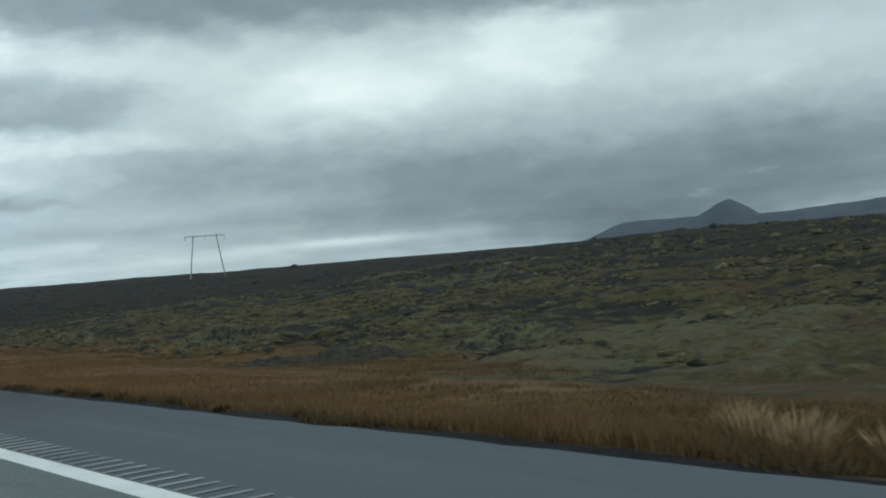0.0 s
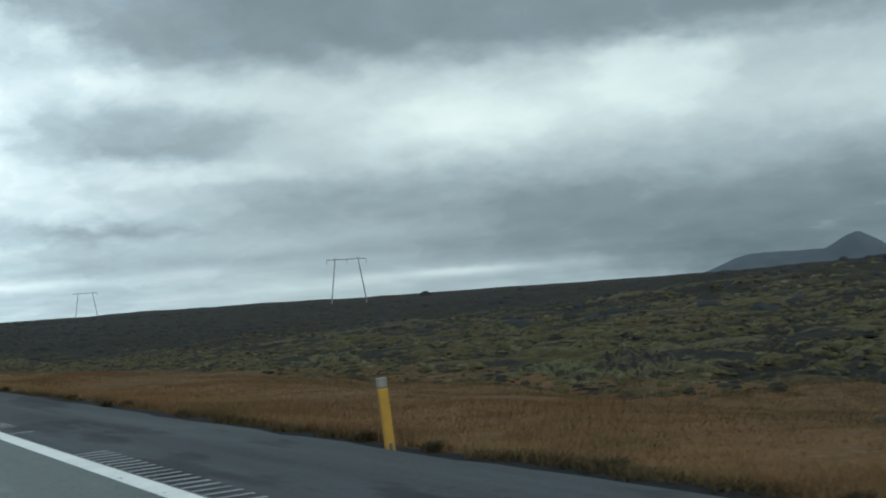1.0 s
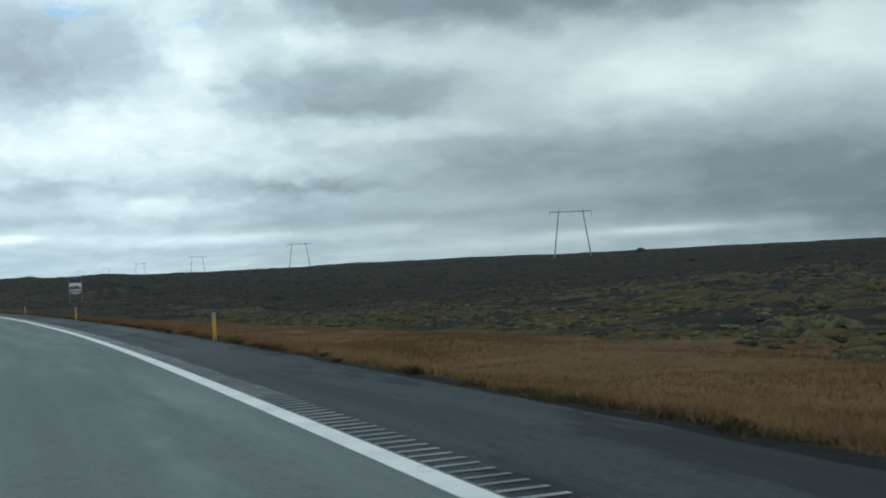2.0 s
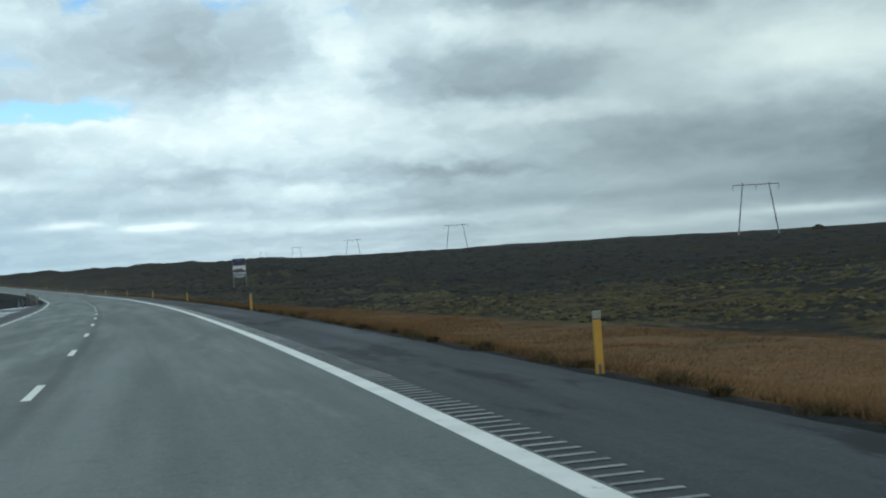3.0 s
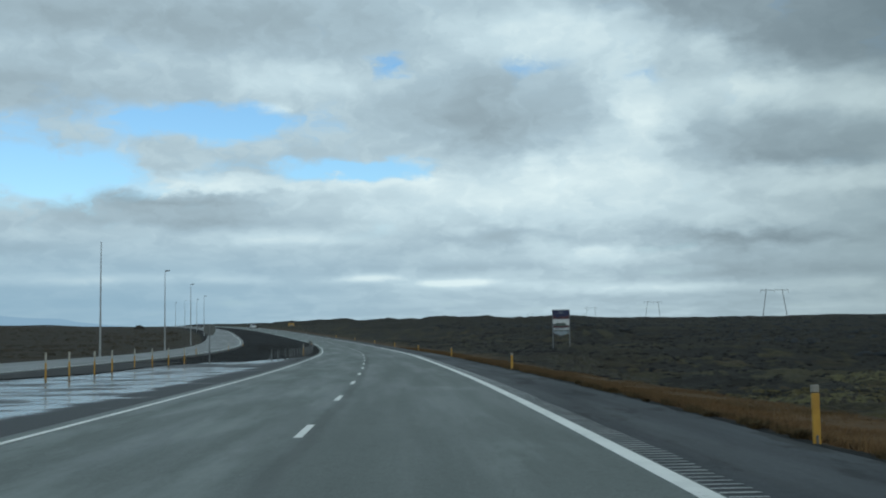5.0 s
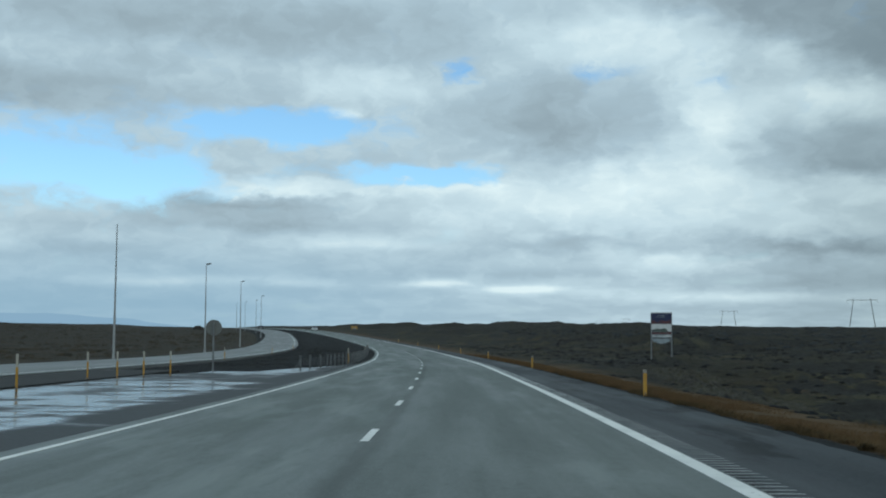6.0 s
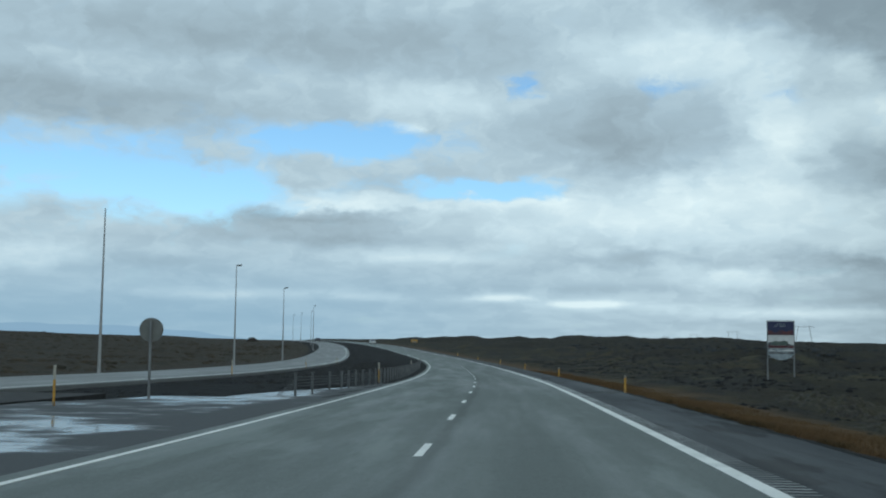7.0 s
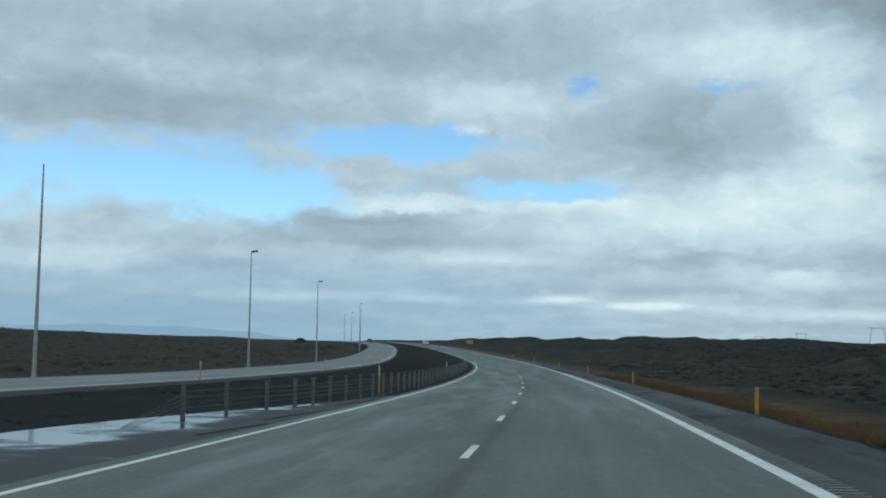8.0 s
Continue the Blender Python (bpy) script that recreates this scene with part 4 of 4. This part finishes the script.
def board_sign(place, turn):
    ob = thing("warning_board", place, turn)
    bm = bmesh.new()
    box(bm, 2.5, 0.06, 2.8, 0, 0, 3.0, 0.01)
    board = part("board", bm, M_ORANGE, ob)
    bm = bmesh.new()
    box(bm, 1.5, 0.02, 1.2, 0, -0.045, 3.1, 0.01)
    part("panel", bm, M_REFLECTOR, board)
    for x in (-0.9, 0.9):
        bm = bmesh.new()
        box(bm, 0.1, 0.1, 4.2, x, 0.09, 2.1, 0.01)
        part("post", bm, M_STEEL, ob)
    return tagged(ob, "large orange road board on two posts, far off", "road sign")


board_sign((-72.0, 570.0, -2.3), 8)


def pylon(x, y, height, turn=-4.0):
    z = float(ground_z(x, y)[0]) - 0.3
    h = height - z
    ob = thing("power_pylon", (x, y, z), turn)
    for side in (-1, 1):
        bm = bmesh.new()
        rod(bm, (side * 5.1, 0, 0), (side * 3.3, 0, h), 0.18, 0.125, 10)
        part("pole", bm, M_WOOD, ob)
        bm = bmesh.new()
        rod(bm, (side * 3.3, 0, h - 0.1), (side * 3.3, 0, h + 0.5), 0.1, 0.08, 8)
        part("pole_cap", bm, M_WOOD, ob)
    bm = bmesh.new()
    box(bm, 11.4, 0.18, 0.22, 0, 0, h - 0.15, 0.02)
    part("crossarm", bm, M_WOOD, ob)
    for x0 in (-5.7, 0.0, 5.7):
        bm = bmesh.new()
        for j in range(5):
            rod(bm, (x0, 0, h - 0.4 - 0.2 * j), (x0, 0, h - 0.5 - 0.2 * j), 0.085, 0.05, 8)
        rod(bm, (x0, 0, h - 0.2), (x0, 0, h - 1.4), 0.03, sides=6)
        part("insulator", bm, M_DARKSTEEL, ob)
    return tagged(ob, "two-legged wooden power pylon with a long crossarm", "power pylon", "power line")


for x, y, h in ((134.5, 295.0, 12.25), (131.5, 573.0, 13.6), (126, 850, 14.2), (120, 1160, 15.2), (114, 1480, 16.2), (104, 1830, 17.0)):
    pylon(x, y, h)


def far_car(s, d, turn, paint, label):
    ob = thing("car", road(s, d, 0.0), road_turn(s) + turn)
    bm = bmesh.new()
    box(bm, 1.8, 4.4, 0.62, 0, 0, 0.62, 0.12)
    part("body", bm, paint, ob)
    bm = bmesh.new()
    box(bm, 1.55, 2.5, 0.55, 0, -0.25, 1.18, 0.16)
    cabin = part("cabin", bm, paint, ob)
    for y in (-1.52, 1.02):
        bm = bmesh.new()
        box(bm, 1.3, 0.03, 0.34, 0, y, 1.2, 0.01)
        part("window", bm, M_NAVY, cabin, "dark window glass")
    for x in (-0.8, 0.8):
        for y in (-1.35, 1.35):
            bm = bmesh.new()
            rod(bm, (x - 0.1, y, 0.33), (x + 0.1, y, 0.33), 0.33, sides=18)
            part("wheel", bm, M_DARKSTEEL, ob)
    return tagged(ob, label, "car")


far_car(515, 0.3, 0, M_WHITEPANEL, "small white car far ahead on the road")
far_car(560, -14.6, 180, M_DARKSTEEL, "dark car far off on the opposite carriageway")


# ---------------------------------------------------------------- lava outcrops and dry grass
def outcrop(x, y, rx, ry, rz, turn, seed, mossy=True):
    """A hump of broken lava that rises out of the ground."""
    n = 44
    u, v = np.meshgrid(np.linspace(-1, 1, n), np.linspace(-1, 1, n))
    r = np.hypot(u, v) + 0.16 * lattice(u * 2.1 + seed, v * 2.1, 61) + 0.08 * lattice(u * 5 + seed, v * 5, 62)
    px, py = u * rx, v * ry
    crag = np.abs(lattice(px / 0.34 + seed, py / 0.34, 63)) + 0.5 * np.abs(lattice(px / 0.15, py / 0.15 + seed, 64))
    step = np.floor(np.clip(1 - r * r, 0, 1) * 3.2 + 0.5 * lattice(px / 0.5 + seed, py / 0.5, 65)) / 3.2
    pz = rz * (0.55 * np.clip(1 - r * r, 0, 1) + 0.45 * step) * (0.75 + 0.35 * crag) + 0.06 * crag - 0.5 * np.clip(r - 0.85, 0, 1) - 0.05
    c, k = math.cos(radians(turn)), math.sin(radians(turn))
    wx, wy = x + px * c - py * k, y + px * k + py * c
    base = ground_z(wx.ravel(), wy.ravel()).reshape(n, n)
    z0 = float(ground_z(x, y)[0])
    verts = np.stack([px, py, pz + base - z0], 2).reshape(-1, 3).tolist()
    faces = [(a * n + q, a * n + q + 1, (a + 1) * n + q + 1, (a + 1) * n + q) for a in range(n - 1) for q in range(n - 1)]
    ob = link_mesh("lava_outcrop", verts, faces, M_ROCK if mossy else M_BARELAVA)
    ob.matrix_world = pose(x, y, z0, 0, 0, turn)
    return tagged(ob, "jagged dark lava outcrop patched with pale moss" if mossy else "long low outcrop of bare dark lava", "rock", "lava outcrops")


ROCK_SPOTS = random.Random(12)
for k in range(14):
    rs, rd = ROCK_SPOTS.uniform(12, 150), 17.0 + 45 * ROCK_SPOTS.random() ** 1.6
    size = 0.35 + 0.6 * ROCK_SPOTS.random() ** 2
    ox, oy, _ = road(rs, rd)
    outcrop(ox, oy, size * 1.9, size * 1.2, size * 0.5, ROCK_SPOTS.uniform(0, 180), k * 3.7)
# the long dark outcrops that stand in the grass: station, offset, half sizes, turn, mossy or bare
OUTCROPS = [(25.4, 14.2, 2.7, 1.2, 0.36, -14, False), (23.4, 19.0, 2.4, 1.3, 0.45, 8, True), (38.2, 17.6, 1.7, 1.3, 0.50, 20, True), (30.4, 21.7, 2.0, 1.3, 0.40, 10, True),
            (41.2, 17.0, 1.2, 1.5, 0.40, 0, True), (55.0, 17.4, 1.6, 1.4, 0.40, 5, True), (129.5, 17.3, 2.4, 2.2, 0.45, 0, True), (146.0, 27.0, 2.6, 2.4, 0.5, 10, True),
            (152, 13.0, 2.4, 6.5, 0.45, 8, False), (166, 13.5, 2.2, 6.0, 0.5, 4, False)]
for rs, rd, rx, ry, rz, turn, mossy in OUTCROPS:
    ox, oy, _ = road(rs, rd)
    outcrop(ox, oy, rx, ry, rz, turn, rs, mossy)
outcrop(265.4, 484.6, 3.6, 3.0, 2.2, 20, 5.3)
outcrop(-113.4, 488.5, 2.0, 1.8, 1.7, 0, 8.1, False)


def cushions(name, count, s_range, d_range, size, seed, material, label, category, patchy=0.25, side=1):
    """Many small cushions of moss and lumps of lava, too many to count, as one mesh."""
    rng = np.random.default_rng(seed)
    bm = bmesh.new()
    bmesh.ops.create_icosphere(bm, subdivisions=2, radius=1.0)
    bmesh.ops.delete(bm, geom=[v for v in bm.verts if v.co.z < -0.05], context="VERTS")
    bm.verts.index_update()
    shape = np.array([v.co[:] for v in bm.verts])
    tris = np.array([[v.index for v in f.verts] for f in bm.faces])
    bm.free()
    s = rng.uniform(*s_range, count)
    d = d_range[0] + (d_range[1] - d_range[0]) * rng.random(count) ** 1.5
    th, cx, cy = (np.interp(s, ST, q) for q in (TH, RX, RY))
    x, y = cx + side * d * np.cos(th), cy + side * d * np.sin(th)
    edge = 1.3 * (1 - smooth(d + 2.4 * lattice(x / 3, y / 3, 73), d_range[0] - 0.5, d_range[0] + 4.5))
    keep = lattice(x / 5.0, y / 5.0, 71) + 0.7 * lattice(x / 1.6, y / 1.6, 72) > edge - patchy
    x, y = x[keep], y[keep]
    n = len(x)
    z = ground_z(x, y)
    r = size * (0.45 + 1.1 * rng.random(n) ** 2.5)
    a = rng.uniform(0, 2 * np.pi, n)
    sx, sy, sz = r * rng.uniform(0.9, 1.6, n), r * rng.uniform(0.7, 1.1, n), r * rng.uniform(0.40, 0.75, n)
    p = shape[None] * (1 + 0.20 * rng.standard_normal((n, len(shape), 1)).clip(-1.5, 1.5))
    px, py, pz = p[..., 0] * sx[:, None], p[..., 1] * sy[:, None], p[..., 2] * sz[:, None] - 0.42 * sz[:, None]
    co = np.stack([x[:, None] + px * np.cos(a)[:, None] - py * np.sin(a)[:, None], y[:, None] + px * np.sin(a)[:, None] + py * np.cos(a)[:, None], z[:, None] + pz], 2)
    loops = (tris[None] + (np.arange(n) * len(shape))[:, None, None]).ravel()
    me = bpy.data.meshes.new(name)
    me.vertices.add(n * len(shape))
    me.vertices.foreach_set("co", co.ravel())
    me.loops.add(len(loops))
    me.loops.foreach_set("vertex_index", loops)
    me.polygons.add(len(loops) // 3)
    me.polygons.foreach_set("loop_start", np.arange(len(loops) // 3) * 3)
    me.update(calc_edges=True)
    me.polygons.foreach_set("use_smooth", [True] * (len(loops) // 3))
    me.materials.append(material)
    return tagged(new(name, me), label, category, kind="stuff")


cushions("moss_cushions", 44000, (6, 140), (13.0, 54), 0.14, 5, M_CUSHION, "knobbly cushions of olive moss over dark lava", "moss")
cushions("moss_hummocks", 5000, (-5, 75), (40, 120), 0.34, 10, M_CUSHION, "far hummocks of olive moss on the lava", "moss", 0.2)
cushions("lava_rubble", 9000, (45, 420), (34, 170), 0.5, 6, M_HAZELAVA, "dark broken lava on the heath", "lava rubble")
cushions("lava_stones", 10000, (110, 300), (8.5, 60), 0.15, 9, M_RUBBLE, "loose dark lava stones and thin moss past the verge", "lava stones", 0.45)
cushions("heath_tufts", 6000, (150, 460), (26.5, 120), 0.4, 7, M_HEATH, "low brown heath beyond the opposite carriageway", "heath", 0.1, -1)
cushions("median_stones", 5000, (153, 300), (7.2, 15.3), 0.10, 8, M_RUBBLE, "black stones and soil of the median", "stones", 0.4, -1)


def tussock(s, d, height, pale):
    """A clump of long dry grass."""
    rng = np.random.default_rng(int(s * 10))
    n = 260 if pale else 170
    spread = 0.75 * height if not pale else 0.5 * height
    verts, faces = [], []
    for k in range(n):
        a, r = rng.uniform(0, 2 * np.pi), spread * np.sqrt(rng.random()) * 0.7
        x, y = r * np.cos(a), r * np.sin(a)
        h = height * rng.uniform(0.5, 1.05) * (1 - 0.45 * r / spread)
        lx, ly = x * (1.5 + rng.random()) + rng.normal(0.06, 0.05), y * (1.5 + rng.random()) + rng.normal(0, 0.05)
        w = 0.006 + 0.005 * rng.random()
        t = a + 1.57 + rng.normal(0, 0.5)
        wx, wy = w * np.cos(t), w * np.sin(t)
        i = len(verts)
        verts += [(x - wx, y - wy, -0.05), (x + wx, y + wy, -0.05), ((x + lx) / 2 + wx * 0.8, (y + ly) / 2 + wy * 0.8, h * 0.62), ((x + lx) / 2 - wx * 0.8, (y + ly) / 2 - wy * 0.8, h * 0.62), (lx, ly, h)]
        faces += [(i, i + 1, i + 2, i + 3), (i + 3, i + 2, i + 4)]
    ob = link_mesh("grass_tussock", verts, faces, M_PALEGRASS if pale else M_DARKGRASS)
    ob.matrix_world = pose(*on_ground(s, d), 0, 0, 0)
    return tagged(ob, "tall pale tussock of dry grass" if pale else "low dark tussock at the edge of the asphalt", "grass tussock", "grass tussocks")


TUFT_SPOTS = random.Random(3)
EDGE_TUFTS = [(12 + 3.1 * k + TUFT_SPOTS.uniform(-1.2, 1.2), TUFT_SPOTS.uniform(4.72, 4.98), TUFT_SPOTS.uniform(0.07, 0.15), False) for k in range(34)]
for s, d, h, pale in ((4.4, 5.4, 0.42, True), (4.95, 5.65, 0.40, True), (5.4, 6.0, 0.36, True), (3.9, 5.7, 0.38, True), (23.0, 5.1, 0.13, False), (14.6, 5.0, 0.12, False), (87.8, 5.15, 0.2, False), (85.7, 5.15, 0.22, False), (71.3, 5.1, 0.16, False), (19.0, 4.9, 0.1, False), (52.8, 5.1, 0.14, False), (36.4, 5.1, 0.14, False), (47.5, 5.0, 0.12, False), (63.5, 5.05, 0.15, False), (78.2, 5.1, 0.15, False), (105, 5.1, 0.15, False), (153.5, 5.0, 0.16, False), *EDGE_TUFTS):
    tussock(s, d, h, pale)


def blades(name, rng, x, y, z, tall, material, label, spread=0.06, width=0.0035):
    """Three leaning blades at each place, as one mesh."""
    n = len(x)
    verts = np.empty((n, 9, 3))
    for b in range(3):
        a = rng.uniform(0, 2 * np.pi, n)
        w = width * (1 + 1.3 * rng.random(n))
        ox, oy = rng.normal(0, spread, n), rng.normal(0, spread, n)
        lx, ly = rng.normal(0.03, 0.06, n), rng.normal(0, 0.06, n)
        verts[:, b * 3 + 0] = np.stack([x + ox - w * np.cos(a), y + oy - w * np.sin(a), z - 0.03], 1)
        verts[:, b * 3 + 1] = np.stack([x + ox + w * np.cos(a), y + oy + w * np.sin(a), z - 0.03], 1)
        verts[:, b * 3 + 2] = np.stack([x + ox + lx, y + oy + ly, z + tall * rng.uniform(0.6, 1.1, n)], 1)
    me = bpy.data.meshes.new(name)
    me.vertices.add(n * 9)
    me.vertices.foreach_set("co", verts.ravel())
    me.loops.add(n * 9)
    me.loops.foreach_set("vertex_index", np.arange(n * 9))
    me.polygons.add(n * 3)
    me.polygons.foreach_set("loop_start", np.arange(n * 3) * 3)
    me.update(calc_edges=True)
    me.materials.append(material)
    return tagged(new(name, me), label, "grass", kind="stuff")


def dry_grass():
    rng = np.random.default_rng(4)
    n = 340000
    s = 4 + 226 * rng.random(n) ** 1.5
    d = 5.02 + 12.5 * rng.random(n) ** 1.45
    th, cx, cy = (np.interp(s, ST, q) for q in (TH, RX, RY))
    x, y = cx + d * np.cos(th), cy + d * np.sin(th)
    thin = 1.0 * smooth(d - 1.5 * smooth(s, 12, 30) + 5.5 * smooth(s, 46, 80), 8.0, 17.0)
    thin = thin + 0.9 * smooth(22 - s, 0, 11) * smooth(d, 6.0, 10)
    keep = lattice(x / 2.1, y / 2.1, 31) + 0.7 * lattice(x / 0.7, y / 0.7, 32) > -0.95 + 1.5 * thin
    keep &= (d < 17.5 - 8.6 * smooth(s + 9 * lattice(x / 4, y / 4, 34), 46, 78) - 1.6 * smooth(s, 130, 175))
    for rs, rd, rx, ry, *_ in OUTCROPS:
        keep &= ((s - rs + 0.5) / (ry + 0.7)) ** 2 + ((d - rd) / (rx + 0.1)) ** 2 > 1
    s, d, x, y = s[keep], d[keep], x[keep], y[keep]
    z = ground_z(x, y, s, d)
    tall = (0.06 + 0.09 * rng.random(len(x))) * (0.9 + 0.6 * lattice(x / 3.3, y / 3.3, 33)) * (1.25 - 0.5 * smooth(d, 5.2, 7.5))
    blades("dry_grass", rng, x, y, z, tall, M_GRASS, "rust-brown dry grass on the verge")


def verge_fringe():
    rng = np.random.default_rng(14)
    n = 52000
    s = 2 + 150 * rng.random(n) ** 1.2
    d = 4.74 + 0.42 * rng.random(n)
    th, cx, cy = (np.interp(s, ST, q) for q in (TH, RX, RY))
    x, y = cx + d * np.cos(th), cy + d * np.sin(th)
    keep = lattice(s / 0.9, d * 0, 35) + 0.6 * lattice(s / 0.33, d * 0, 36) > 1.05 - 4.2 * (d - 4.74)
    s, d, x, y = s[keep], d[keep], x[keep], y[keep]
    z = ground_z(x, y, s, d)
    tall = 0.035 + 0.085 * rng.random(len(x)) * (0.8 + 0.6 * lattice(s / 1.3, s * 0, 37))
    blades("verge_fringe", rng, x, y, z, tall, M_DARKGRASS, "dark ragged weeds along the broken edge of the asphalt", 0.04, 0.005)


dry_grass()
verge_fringe()


# ---------------------------------------------------------------- distance
def mountain():
    """A dark volcanic cone with its low ridge, beyond the lava plain."""
    dist, rows = 4200.0, 10
    azs = np.arange(36, 80, 0.2)
    el = 0.05 + 0.82 * smooth(azs, 42.2, 45.4) - 0.14 * smooth(azs, 50.8, 51.6) + 0.26 * smooth(azs, 52, 58)
    el += 0.70 * np.maximum(0, 1 - (np.abs(azs - 50.1) / np.where(azs < 50.1, 1.55, 1.3)) ** 1.15)
    el += 0.03 * lattice(azs / 0.8, azs * 0, 41) + 0.015 * lattice(azs / 0.3, azs * 0, 42)
    verts, faces = [], []
    for k, (a, e) in enumerate(zip(azs, el)):
        for j in range(rows):
            f = j / (rows - 1)
            r = dist + 380 * (f - 1) + 26 * float(lattice(np.array(a * 1.3), np.array(j * 0.7), 43))
            z = -30 + (dist * math.tan(radians(max(e, 0))) + 31) * f
            verts.append((r * math.sin(radians(a)), r * math.cos(radians(a)), z))
    for k in range(len(azs) - 1):
        for j in range(rows - 1):
            faces.append((k * rows + j, (k + 1) * rows + j, (k + 1) * rows + j + 1, k * rows + j + 1))
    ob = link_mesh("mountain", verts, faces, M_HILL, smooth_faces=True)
    return tagged(ob, "dark volcanic cone with a low ridge on the horizon", "mountain", kind="structure")


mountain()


def far_range():
    """Mountains across the bay, a plain backdrop at the horizon; a pale blue glow stands for haze."""
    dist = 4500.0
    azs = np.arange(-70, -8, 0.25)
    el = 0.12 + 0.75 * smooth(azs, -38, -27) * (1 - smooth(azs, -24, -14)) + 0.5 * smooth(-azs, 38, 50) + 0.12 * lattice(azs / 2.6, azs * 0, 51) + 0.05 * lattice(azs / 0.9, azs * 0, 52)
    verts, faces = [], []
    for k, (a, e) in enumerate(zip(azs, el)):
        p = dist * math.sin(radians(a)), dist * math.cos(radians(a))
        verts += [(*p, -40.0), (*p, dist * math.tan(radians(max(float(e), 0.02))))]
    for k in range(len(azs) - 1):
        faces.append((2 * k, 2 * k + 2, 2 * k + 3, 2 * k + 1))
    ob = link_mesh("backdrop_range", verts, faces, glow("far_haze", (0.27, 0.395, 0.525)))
    return tagged(ob, "hazy blue mountain range on the far horizon, a glowing backdrop", "backdrop", kind="structure")


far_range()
